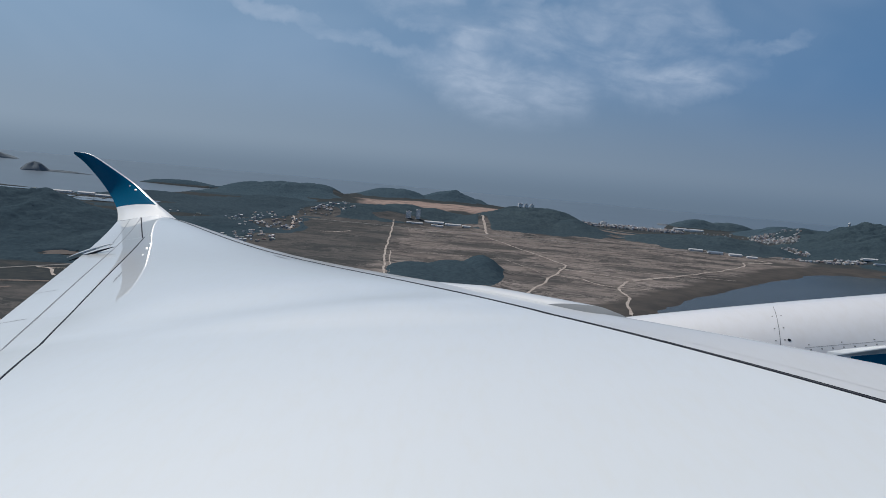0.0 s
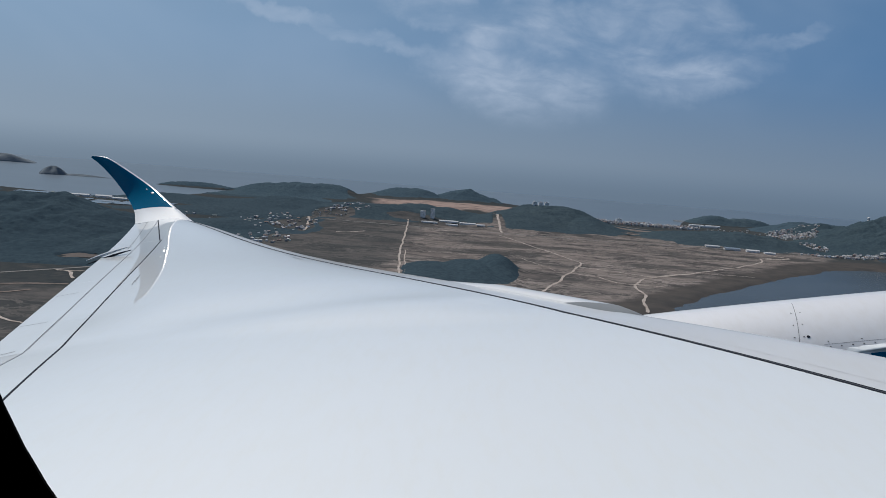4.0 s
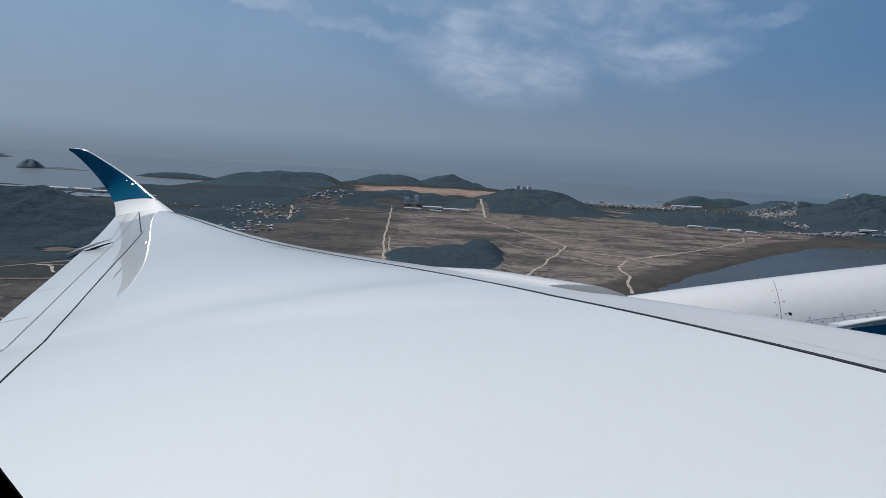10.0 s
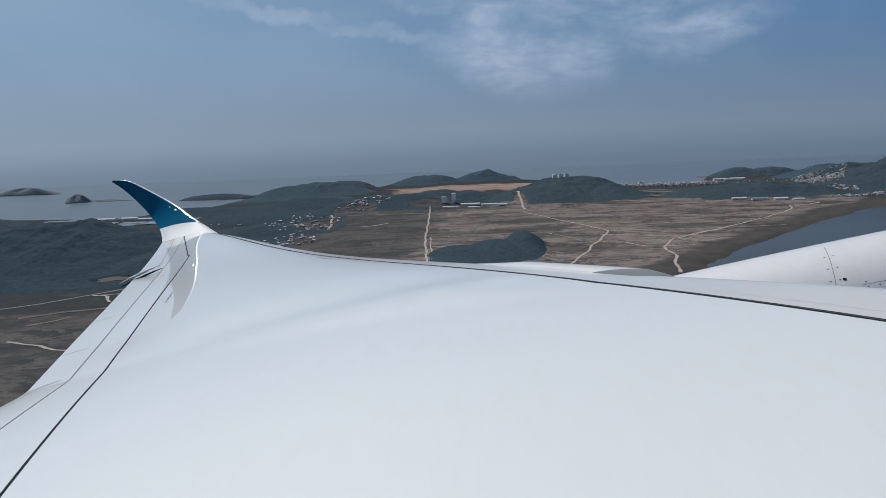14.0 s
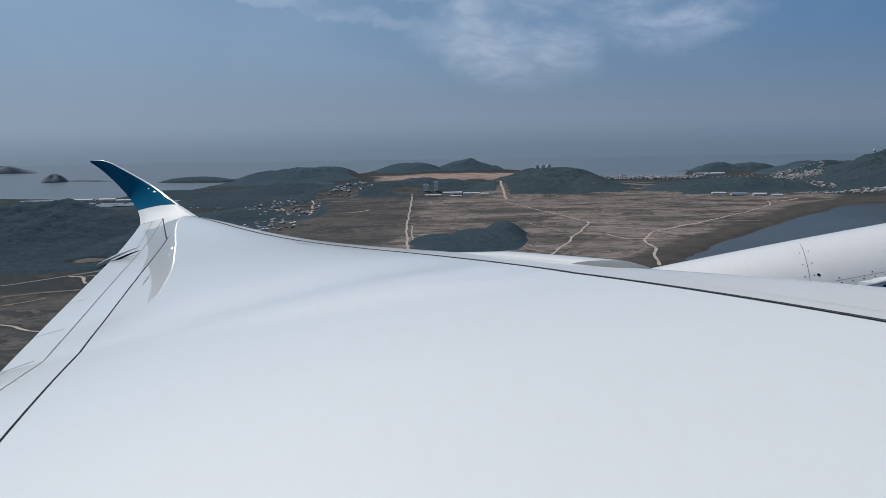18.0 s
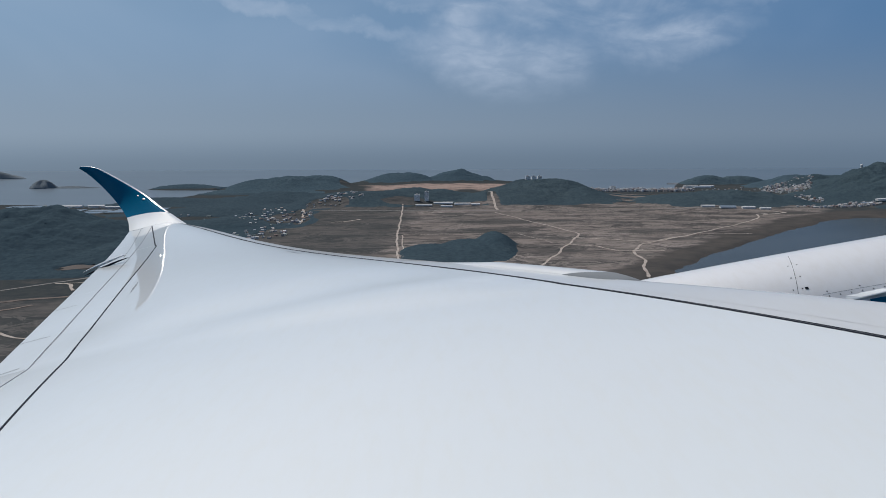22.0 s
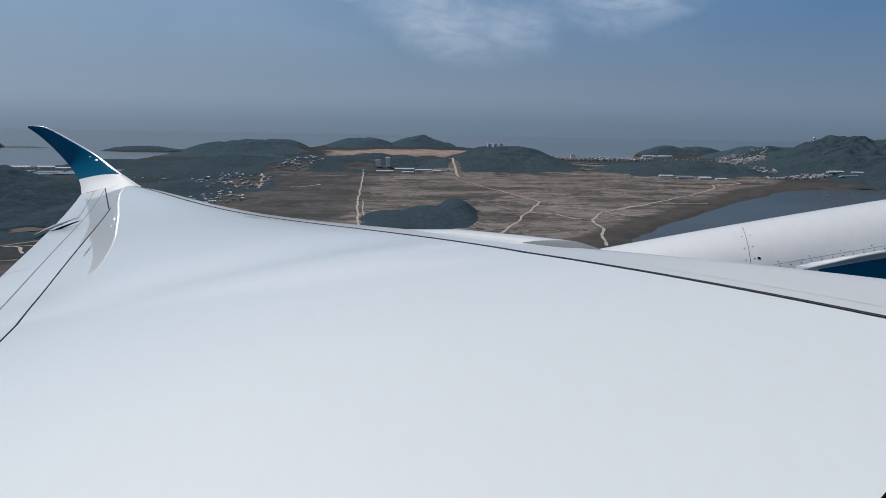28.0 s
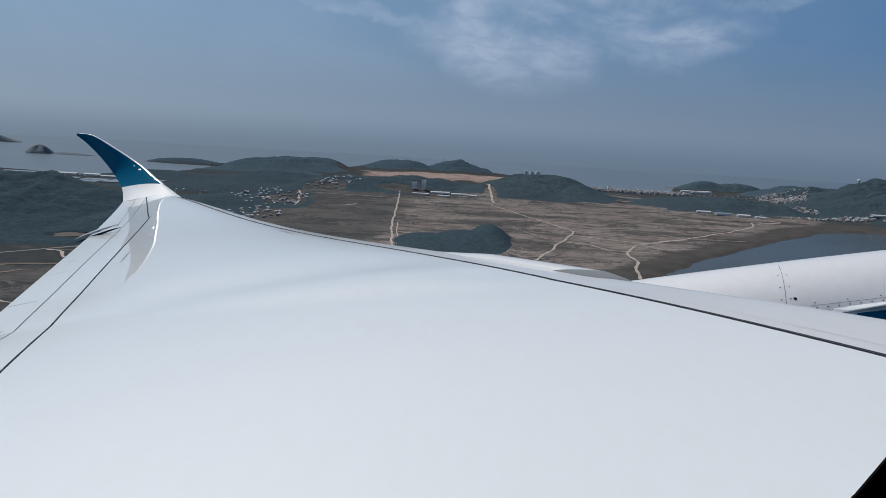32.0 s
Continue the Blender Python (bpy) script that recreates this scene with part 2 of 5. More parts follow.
def sharp(me, angle=40):
    me.set_sharp_from_angle(angle=radians(angle))
    return me


# ---------------------------------------------------------------- the airliner
airliner = empty("airliner", (0, 0, 0), "white jet airliner with a teal winglet, climbing over the coast", "airliner")
airliner.matrix_basis = BASE

GAP_Y = np.array([-0.5, 3.0, 6.0, 7.1, 8.3, 9.0, 9.95, 11.1, 12.7, 14.7, 17.4, 21.5, 27.8])
GAP_Z = np.array([-1.66, -1.72, -1.79, -1.83, -1.87, -1.92, -2.03, -2.18, -2.38, -2.62, -2.89, -3.21, -3.62])
TE_Y, TE_Z = np.array([-0.5, 6.0, 10.0, 13.0, 17.3, 22.0, 27.5]), np.array([-3.05, -3.15, -3.25, -3.4, -3.66, -3.78, -3.84])
SLOPE_Y, SLOPE_Z = np.array([-0.5, 6.0, 9.0, 12.0, 16.0, 21.0, 27.0]), np.array([0.2, 0.24, 0.31, 0.3, 0.25, 0.19, 0.13])
GAP_FIT, TE_FIT, SLOPE_FIT = np.polyfit(GAP_Y, GAP_Z, 6), np.polyfit(TE_Y, TE_Z, 4), np.polyfit(SLOPE_Y, SLOPE_Z, 4)
TIP_Y = 27.0


def x_gap(y):
    return 7.165 - 0.632 * y if y > 8.96 else 1.502 + 0.75 * (8.94 - y)


def x_nose(y):
    return x_gap(y) + 0.78 + 0.018 * (27.5 - max(y, 6.0))


def x_tail(y):
    return -3.05 - 0.32 * max(y, 9.0)


def rear_fall(y):
    """How far the skin droops ahead of the spoilers: full at mid span, none outboard and at the root."""
    t, u = min(1.0, max(0.0, (19.0 - y) / 9.0)), min(1.0, max(0.0, (y - 9.0) / 2.5))
    return t * t * (3 - 2 * t) * u * u * (3 - 2 * u)


def x_rear(y):
    return -2.16 - 0.295 * y - 0.07 * rear_fall(y)


def x_hinge(y):
    """The thin joint between the spoilers and the flaps."""
    return x_rear(y) * 0.56 + x_tail(y) * 0.44


def slat_slope(y):
    return 0.077 - 0.0138 * (y - 9.0) if y > 9 else 0.077 + 0.055 * (9.0 - max(y, 5.0))


def upper(y, x, lift=0.0):
    """A point of the upper side of the wing at span y and station x."""
    xn, xt, xg = x_nose(y), x_tail(y), x_gap(y)
    zg, zt, mg, mt = np.polyval(GAP_FIT, y), np.polyval(TE_FIT, y), slat_slope(y), np.polyval(SLOPE_FIT, y)
    if x <= xg:
        mg = min(mg, 0.1)
        c = xg - xt
        s = max(0.0, (x - xt) / c)
        z = zt * (2 * s ** 3 - 3 * s * s + 1) + mt * c * (s ** 3 - 2 * s * s + s) + zg * (3 * s * s - 2 * s ** 3) + mg * c * (s ** 3 - s * s)
        # shallow step in the skin that runs slantwise from the rear seam to the kink
        t = (y - 10.38 - 0.48 * x) / 1.25
        z -= 0.082 * min(1.0, max(0.0, (y - 8.4) / 1.4)) * t * math.exp(-t * t) * min(1.0, (xg - x) / 1.5) * min(1.0, max(0.0, (x - x_rear(y)) / 1.6)) ** 1.5
        xr = x_rear(y)
        q = min(1.0, max(0.0, (xr + 1.6 - x) / 1.6)) if x > xr else max(0.0, (x - xt) / (xr - xt))
        z -= 0.095 * rear_fall(y) * (q * q if x > xr else q)
    else:
        z = zg + mg * (x - xg)
        r = 0.45
        d = min(1.0, (x - xn + r) / r)
        if d > 0:
            z -= 0.22 * (1 - math.sqrt(max(0.0, 1 - d * d)))
    return (x, y, float(z) + lift)


def lower(y, s):
    xn, xt = x_nose(y), x_tail(y)
    x = xt + (xn - xt) * s
    thick = 0.105 * (xn - xt) * math.sqrt(max(0.0, 1 - s)) * s / 0.385
    return (x, y, upper(y, x)[2] - thick - 0.012)


def strip(y0, y1, fore, aft, rows, cols, lift=0.0, skirt=0.03, nose=False):
    """A skin panel on the upper side between two lines, with turned-down edges."""
    v = []
    for i in range(rows):
        y = y0 + (y1 - y0) * i / (rows - 1)
        a, b = fore(y), aft(y)
        line = []
        for j in range(cols):
            k = j / (cols - 1)
            if nose:
                k = k * k
            line.append(upper(y, a + (b - a) * k, lift if k > 0 or not nose else lift - 0.01))
        first, last = line[0], line[-1]
        if not nose:
            line.insert(0, (first[0], first[1], first[2] - skirt))
        line.append((last[0], last[1], last[2] - skirt))
        v += line
    m = len(v) // rows
    f = [q[::-1] for q in grid_faces(rows, m)]
    return sharp(mesh_from("panel", v, f), 60)


def build_wing():
    # inner body: underside, nose and the dark structure under the panels
    rows, v = 70, []
    for i in range(rows):
        y = -0.3 + (TIP_Y + 0.3) * i / (rows - 1)
        xn, xt = x_nose(y), x_tail(y)
        ring = [lower(y, s) for s in (0.0, 0.1, 0.25, 0.45, 0.65, 0.8, 0.9, 0.96, 0.99)]
        ring += [upper(y, xt + (xn - xt) * s, -0.11) for s in (0.985, 0.96, 0.92, 0.8, 0.6, 0.4, 0.2, 0.06, 0.01)]
        v += ring
    wing = part("wing", mesh_from("wing_body", v, grid_faces(rows, 18, True)), UNDER, airliner, "white swept wing with a grey underside")
    gap, slot, seal = 0.026, 0.018, 0.0165

    def seal_half(y):
        return 0.035 + 0.0019 * max(0.0, y - 7.0)

    part("wing_skin", strip(-0.3, TIP_Y, lambda y: x_gap(y) - gap, lambda y: x_rear(y) + slot, 130, 40), WHITE, wing, "smooth glossy white upper wing skin")
    slats = [(-0.3, 4.4), (4.42, 8.959), (8.961, 13.0), (13.02, 17.4), (17.42, 22.0), (22.02, TIP_Y)]
    for a, b in slats:
        part("slat", strip(a, b, x_nose, lambda y: x_gap(y) + gap, 30, 14, 0.0, nose=True), SHADED_WHITE, wing, "white leading-edge slat, greyed to stand for shade")
    for a, b in [(-0.3, 8.95), (8.95, TIP_Y - 0.6)]:
        part("slat_seal", strip(a, b, lambda y: x_gap(y) + seal_half(y), lambda y: x_gap(y) - seal_half(y), 50, 3, 0.002, 0.004), SEAL, wing, "black seal along the slats")
    for a, b in [(-0.3, 8.95), (8.95, TIP_Y - 0.6)]:
        part("seal_lip", strip(a, b, lambda y: x_gap(y) + 0.008, lambda y: x_gap(y) + 0.001, 50, 2, 0.004, 0.002), LIP, wing, "thin grey lip in the black seal")
    part("spoiler_seal", strip(-0.3, 21.4, lambda y: x_rear(y) + seal, lambda y: x_rear(y) - seal, 60, 3, -0.004, 0.01), SEAL, wing, "black seal ahead of the spoilers")
    thin = 0.018
    spoilers = [(-0.3, 4.0), (4.004, 8.0), (8.004, 11.0), (11.004, 14.0), (14.004, 17.5), (17.504, 21.3)]
    for a, b in spoilers:
        part("spoiler", strip(a, b, lambda y: x_rear(y) - slot, lambda y: x_hinge(y) + thin, 14, 8), WHITE, wing, "white spoiler panel")
    part("tip_panel", strip(21.33, TIP_Y, lambda y: x_rear(y) + slot - 0.003, lambda y: x_hinge(y) + thin, 14, 8), WHITE, wing, "white fixed panel near the wing tip")
    part("hinge_seal", strip(-0.3, TIP_Y - 0.4, lambda y: x_hinge(y) + 0.03, lambda y: x_hinge(y) - 0.03, 50, 3, -0.006, 0.01), GREY_SEAL, wing, "grey sealant line")
    flaps = [(-0.3, 9.0), (9.008, 14.8), (14.81, 19.4)]
    for a, b in flaps:
        part("flap", strip(a, b, lambda y: x_hinge(y) - thin, lambda y: x_tail(y) + 0.01, 16, 8), WHITE, wing, "white trailing-edge flap")
    for a, b in [(19.41, 23.0), (23.01, TIP_Y)]:
        part("aileron", strip(a, b, lambda y: x_hinge(y) - thin, lambda y: x_tail(y) + 0.01, 12, 8), WHITE, wing, "white aileron")
    return wing


wing = build_wing()


def seam(name, pts, width, mat, label, lift=0.002):
    """A narrow line laid on the upper side through points (y, x)."""
    v = []
    for i, (y, x) in enumerate(pts):
        a, c = pts[max(0, i - 1)], pts[min(len(pts) - 1, i + 1)]
        d = math.hypot(c[0] - a[0], c[1] - a[1])
        ny, nx = -(c[1] - a[1]) / d, (c[0] - a[0]) / d
        for s in (-0.5, 0.5):
            v.append(upper(y + ny * s * width, x + nx * s * width, lift))
    part(name, mesh_from(name, v, grid_faces(len(pts), 2)), mat, wing, label)


def along(a, b, n=10):
    return [(a[0] + (b[0] - a[0]) * i / n, a[1] + (b[1] - a[1]) * i / n) for i in range(n + 1)]


seam("panel_seam", along((26.9, -10.8), (21.2, -8.45)), 0.035, SEAL, "dark seam at the wing tip")
seam("panel_seam", along((26.9, -11.2), (20.2, -8.95)), 0.03, GREY_SEAL, "grey seam at the wing tip")
seam("panel_seam", along((26.9, -11.55), (26.9, -11.1)), 0.05, SEAL, "dark seam at the wing tip")
for yy in (9.05, 10.9, 13.4):
    seam("flap_joint", along((yy, x_tail(yy) + 0.03), (yy + 0.12, x_tail(yy) + 0.42)), 0.025, GREY_SEAL, "grey joint between flaps")
for yy in (4.41, 13.01, 17.41, 22.01):
    seam("slat_joint", along((yy, x_gap(yy) + 0.05), (yy, x_nose(yy) - 0.25)), 0.02, GREY_SEAL, "grey joint between slats")
seam("slat_seam", [(3.0 + 0.5 * i, x_gap(3.0 + 0.5 * i) + 0.2) for i in range(12)], 0.008, FAINT, "faint grey seam along the slat")
for k in range(3):
    seam("scuff", along((15.5 + 0.18 * k, -3.05 - 0.12 * k), (16.15 + 0.18 * k, -3.38 - 0.12 * k)), 0.02, GREY_SEAL, "faint grey scuff on the wing skin")
for k in range(3):
    seam("scuff", along((13.5 + 0.3 * k, -5.9 - 0.08 * k), (14.1 + 0.3 * k, -6.1 - 0.08 * k)), 0.02, GREY_SEAL, "faint grey scuff on the wing skin")


def track_fairing(y, x0, z0, x1, z1):
    """A flap track fairing that reaches past the trailing edge, with a black body as its shade."""
    for name, dx, dz, dy, width, mat, label in (("track_fairing", -0.12, 0.07, 0.1, 0.085, WHITE, "white flap track fairing tip"),
                                                ("fairing_slot", -0.02, 0.01, -0.06, 0.06, SEAL, "black body put in as shade under the fairing")):
        v, rows, cols = [], 20, 12
        for i in range(rows):
            k = i / (rows - 1)
            r = width * math.sin(math.pi * (0.02 + 0.96 * k)) ** 0.7
            for j in range(cols):
                a = 2 * math.pi * j / cols
                v.append((x0 + dx + (x1 - x0) * k, y + dy + r * math.cos(a), z0 + (z1 - z0) * k ** 1.1 + dz + 0.5 * r * math.sin(a)))
        part(name, mesh_from(name, v, grid_faces(rows, cols, True)), mat, wing, label)


track_fairing(19.0, -8.25, -3.41, -9.45, -3.9)


def catmull(pts, t):
    n = len(pts) - 1
    i = min(int(t * n), n - 1)
    f = t * n - i
    p = [Vector(pts[max(0, min(n, i + k))]) for k in (-1, 0, 1, 2)]
    return 0.5 * (2 * p[1] + (p[2] - p[0]) * f + (2 * p[0] - 5 * p[1] + 4 * p[2] - p[3]) * f * f + (3 * p[1] - p[0] - 3 * p[2] + p[3]) * f ** 3)


def bulge(s):
    return math.sqrt(max(0.0, 1 - s)) * s / 0.385


def build_winglet():
    ya = TIP_Y - 0.02
    xn, xt = x_nose(ya), x_tail(ya)
    zn, zt, depth = upper(ya, xn)[2], upper(ya, xt)[2], 0.11
    lead = [(xn, ya, zn), (-10.767, 28.3, -3.224), (-12.004, 29.3, -2.66), (-13.348, 29.9, -2.051), (-14.263, 30.2, -1.69), (-14.96, 30.3, -1.655)]
    trail = [(xt, ya, zt), (-12.296, 28.3, -3.575), (-13.049, 29.3, -3.112), (-13.842, 29.9, -2.531), (-14.519, 30.2, -2.03), (-15.0, 30.3, -1.73)]

    def skin(w0, w1, s0, s1, rows, cols, puff=0.0, slant0=0.0, slant1=0.0):
        v = []
        for i in range(rows):
            k = i / (rows - 1)
            ring = []
            for side in (1, -1):
                for j in range(cols)[::side]:
                    s = s0 + (s1 - s0) * j / (cols - 1)
                    w = w0 + (w1 - w0) * k - s * (slant0 * (1 - k) + slant1 * k)
                    a, b = catmull(trail, w), catmull(lead, w)
                    hi, lo = min(1, w + 0.02), max(0, w - 0.02)
                    d = catmull(trail, hi) + catmull(lead, hi) - catmull(trail, lo) - catmull(lead, lo)
                    nrm = (b - a).cross(d).normalized()
                    if nrm.z < 0:
                        nrm = -nrm
                    th = depth * (1 - w) + 0.045 * w * min(1, (1.001 - w) * 12)
                    rise = th * bulge(s) + puff if side > 0 else -(0.7 * th * bulge(s) + 0.004 + puff)
                    ring.append(a.lerp(b, s) + nrm * rise)
            v += ring
        f = grid_faces(rows, 2 * cols, True)
        last = (rows - 1) * 2 * cols
        f.append(tuple(range(last, last + 2 * cols)))
        return sharp(mesh_from("winglet", v, f), 50)

    winglet = part("winglet", skin(0.0, 0.222, 0.0, 1.0, 12, 16, slant1=0.05), WHITE, airliner, "white curved root of the winglet")
    part("winglet_blade", skin(0.222, 0.995, 0.0, 0.935, 40, 16, slant0=0.05), TEAL, winglet, "glossy teal blade of the winglet")
    part("winglet_edge", skin(0.222, 0.998, 0.93, 1.0, 40, 8, 0.003, slant0=0.05), EDGE, winglet, "bright polished leading edge of the winglet")


    # small glossy domes added to the blade, tilted to give a sun glint
    for place, size in (((-11.883, 28.997, -2.846), 0.075), ((-12.2, 29.19, -2.745), 0.032), ((-11.93, 28.93, -2.93), 0.032)):
        turn = Vector((-0.02, -0.495, 0.868)).to_track_quat("Z", "Y").to_matrix().to_4x4()
        v = []
        for i in range(9):
            for j in range(20):
                q = size * (1 - i / 8.0)
                v.append(turn @ Vector((q * math.cos(j * math.pi / 10), q * math.sin(j * math.pi / 10), (size * size - q * q) / (12 * size) + size * 0.02)))
        blister = part("blister", mesh_from("blister", v, grid_faces(9, 20, True)), GLINT_DOME, winglet, "small glossy teal dome added for a sun glint")
        blister.location = place


build_winglet()


# engine: axis pitched with the aircraft
NAC = Matrix.Translation((4.36, 9.4, -2.89)) @ Matrix.Rotation(radians(-10.3), 4, "Y")
NAC_R = 1.2


def nac_radius(x):
    """Cowl radius along its axis, forward is +x."""
    if x > 3.2:
        return NAC_R - 0.2 * ((x - 3.2) / 1.3) ** 2
    if x < -2.2:
        return NAC_R - 0.04 - 0.09 * (-2.2 - x) ** 1.6
    return NAC_R - 0.004 * (x - 1) ** 2


def ring_surface(x0, x1, a0, a1, rows, cols, lift=0.0):
    """A piece of the cowl from x0 to x1 between two angles; 0 is the crown, positive is towards the cabin."""
    v = []
    for i in range(rows):
        x = x0 + (x1 - x0) * i / (rows - 1)
        r = nac_radius(x) + lift
        for j in range(cols):
            a = radians(a0 + (a1 - a0) * j / (cols - 1))
            v.append(NAC @ Vector((x, -r * math.sin(a), r * math.cos(a))))
    return mesh_from("cowl", v, grid_faces(rows, cols))


def lean(x, a):
    """The cowl joint leans aft towards the cabin side."""
    return x + 0.09 - 0.0063 * a


def seam_ring(x, half, mat, label, cowl):
    v, n = [], 60
    for i in range(n):
        a = 2 + 100 * i / (n - 1)
        for s in (-1, 1):
            xx = lean(x, a) + s * half
            r = nac_radius(xx) + 0.002
            v.append(NAC @ Vector((xx, -r * math.sin(radians(a)), r * math.cos(radians(a)))))
    part("cowl_seam", mesh_from("seam", v, grid_faces(n, 2)), mat, cowl, label)


def build_engine():
    cowl = part("engine", ring_surface(-4.2, 4.5, 0, 360, 60, 97), NACELLE_WHITE, airliner, "white engine cowl under the wing")
    seam_ring(0.2, 0.0024, SEAL, "dark seam round the cowl", cowl)
    for a in (16.4, 27.9, 37.2):
        for x in (0.145, 0.255):
            part("screw", ring_surface(lean(x, a) - 0.008, lean(x, a) + 0.008, a, a + 0.7, 2, 2, 0.003), SCREW, cowl)
    part("drain_port", disc(NAC, 0.16, 37.9, 0.021, 0.004), SEAL, cowl, "round black port in the cowl")
    for i in range(24):
        x = 0.36 + i * 0.13
        for a in (45.2, 41.9)[:1 + (i % 3 == 0)]:
            part("screw", ring_surface(x - 0.008, x + 0.008, a, a + 0.65, 2, 2, 0.003), SCREW, cowl)
    part("cowl_seam", ring_surface(0.3, 4.2, 43.8, 44.02, 20, 2, 0.002), GREY_SEAL, cowl)
    part("side_panel", ring_surface(0.78, 4.0, 51.5, 125, 16, 40, 0.004), TEAL, cowl, "teal painted panel on the cowl side")
    # strake: a wedge whose upper face catches the sun
    v = []
    for i in range(18):
        k = i / 17
        x = 0.5 + 3.2 * k
        h = 0.13 * min(1, k * 4) * min(1, (1.02 - k) * 3)
        for r, a in ((-0.01, 46.1), (h, 49.9), (h, 50.5), (-0.01, 51.1)):
            q, a = nac_radius(x) + r, radians(a)
            v.append(NAC @ Vector((x, -q * math.sin(a), q * math.cos(a))))
    part("strake", mesh_from("strake", v, grid_faces(18, 4, True), False), WHITE, cowl, "white strake on the cowl")
    # lip and dark intake
    v = []
    for i in range(12):
        k = i / 11
        x, r = 4.5 + 0.16 * math.sin(math.pi * k), 1.0 - 0.16 * k
        for j in range(64):
            a = 2 * math.pi * j / 64
            v.append(NAC @ Vector((x, r * math.sin(a), r * math.cos(a))))
    part("intake_lip", mesh_from("lip", v, grid_faces(12, 64, True)), ALLOY, cowl, "bare metal intake lip")
    v = [NAC @ Vector((3.6, 0.92 * math.sin(j * math.pi / 16), 0.92 * math.cos(j * math.pi / 16))) for j in range(32)]
    part("fan", mesh_from("fan", v, [tuple(range(32))]), SEAL, cowl, "dark fan face")
    # pylon fairing that swells along the leading edge
    def ridge(start, end, rows, cols):
        v = []
        for i in range(rows):
            for j in range(cols):
                a = math.pi * j / (cols - 1)
                y = start(a) + (end(a) - start(a)) * i / (rows - 1)
                swell = 0.085 * min(1, max(0, (12.9 - y) / 1.6)) ** 1.3
                drop = min(1, max(0, (y - 8.97) / 0.34)) ** 0.5
                base = upper(y, x_nose(y) - 0.3)[2] - 0.012
                v.append((x_nose(y) - 0.3 - 0.3 * math.cos(a), y, base - 0.25 + (0.25 + swell) * math.sin(a) ** 0.45 * (0.72 + 0.28 * drop)))
        return mesh_from("ridge", v, grid_faces(rows, cols))

    def joint(a):
        return 9.76 - 0.46 * min(1, max(0, (math.degrees(a) - 31) / 50))

    # the greyed white also dulls the sunlit bulge of the fairing
    pylon = part("pylon", ridge(lambda a: 12.9, joint, 40, 24), SHADED_WHITE, airliner, "white pylon fairing along the leading edge")
    # near face coloured as if in shade
    part("pylon_cap", ridge(joint, lambda a: 8.97, 18, 24), PYLON_SHADE, pylon, "end cap of the pylon fairing, its shade painted grey")


def disc(m, x, angle, radius, lift):
    a0 = math.degrees(radius / NAC_R)
    v = []
    for j in range(14):
        t = 2 * math.pi * j / 14
        r = nac_radius(x) + lift
        a = radians(angle + a0 * math.sin(t))
        v.append(m @ Vector((x + radius * math.cos(t), -r * math.sin(a), r * math.cos(a))))
    return mesh_from("disc", v, [tuple(range(14))])


build_engine()


# ---------------------------------------------------------------- cabin round the camera
def rounded(half, bottom, top, r, n=20):
    """Outline of a rounded opening in x and z."""
    pts = []
    for cx, cz, a0 in ((half - r, bottom + r, -90), (half - r, top - r, 0), (-half + r, top - r, 90), (-half + r, bottom + r, 180)):
        for i in range(n):
            a = radians(a0 + 90 * i / (n - 1))
            pts.append((cx + r * math.cos(a), cz + r * math.sin(a)))
    return pts


def build_cabin():
    cabin = empty("window_1", (0, 0, 0), "dark cabin window with a rounded frame", "window", kind="structure")
    cabin.matrix_basis = BASE
    inner, outer = rounded(0.178, -0.193, 0.32, 0.17), rounded(0.32, -0.32, 0.46, 0.14)
    v = []
    for off, pts, y in ((0, outer, 0.205), (0, inner, 0.205), (0, inner, 0.206), (0, rounded(0.188, -0.203, 0.33, 0.17), 0.212),
                        (0, rounded(0.38, -0.34, 0.56, 0.25), 0.345)):
        v += [(x, y, z) for x, z in pts]
    part("window_frame", sharp(mesh_from("frame", v, grid_faces(5, len(inner), True)), 50), BEZEL, cabin, "rounded window surround, blackened to stand for cabin shade")
    # fuselage side stays out of view; its colour limits bounced light
    wall = empty("wall_cabin", (0, 0, 0), "unseen curved fuselage side round the cabin, blue-grey to cut bounced light", "wall", kind="structure")
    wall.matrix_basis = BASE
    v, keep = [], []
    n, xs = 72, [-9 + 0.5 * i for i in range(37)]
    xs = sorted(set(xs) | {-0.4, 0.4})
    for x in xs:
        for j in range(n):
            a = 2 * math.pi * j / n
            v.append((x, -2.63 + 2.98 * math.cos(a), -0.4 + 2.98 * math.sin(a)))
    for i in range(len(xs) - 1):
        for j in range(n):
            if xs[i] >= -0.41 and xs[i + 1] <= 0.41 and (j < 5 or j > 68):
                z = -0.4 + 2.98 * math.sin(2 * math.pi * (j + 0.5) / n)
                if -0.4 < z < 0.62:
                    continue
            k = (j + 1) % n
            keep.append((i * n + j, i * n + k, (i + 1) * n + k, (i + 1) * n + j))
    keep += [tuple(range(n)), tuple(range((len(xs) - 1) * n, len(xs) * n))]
    part("fuselage_skin", mesh_from("fuselage", v, keep), DIM_HULL, wall)


build_cabin()


# ---------------------------------------------------------------- the land below
COAST_X = [-6000, -2600, -1500, -1180, -1060, -1000, -930, -760, -600, -374, -150, 60, 230, 390, 460, 520, 700, 930, 985, 1060, 1400, 1800, 2600, 6000]
COAST_Y = [2300, 2350, 2420, 2380, 2440, 2700, 3060, 3300, 3420, 3560, 3690, 3760, 3740, 3560, 3200, 3040, 3020, 3030, 3250, 3400, 3420, 3300, 3150, 2900]
LAKE_X = [150, 215, 275, 456, 637, 907, 1068, 1187, 1330, 1420, 1500]
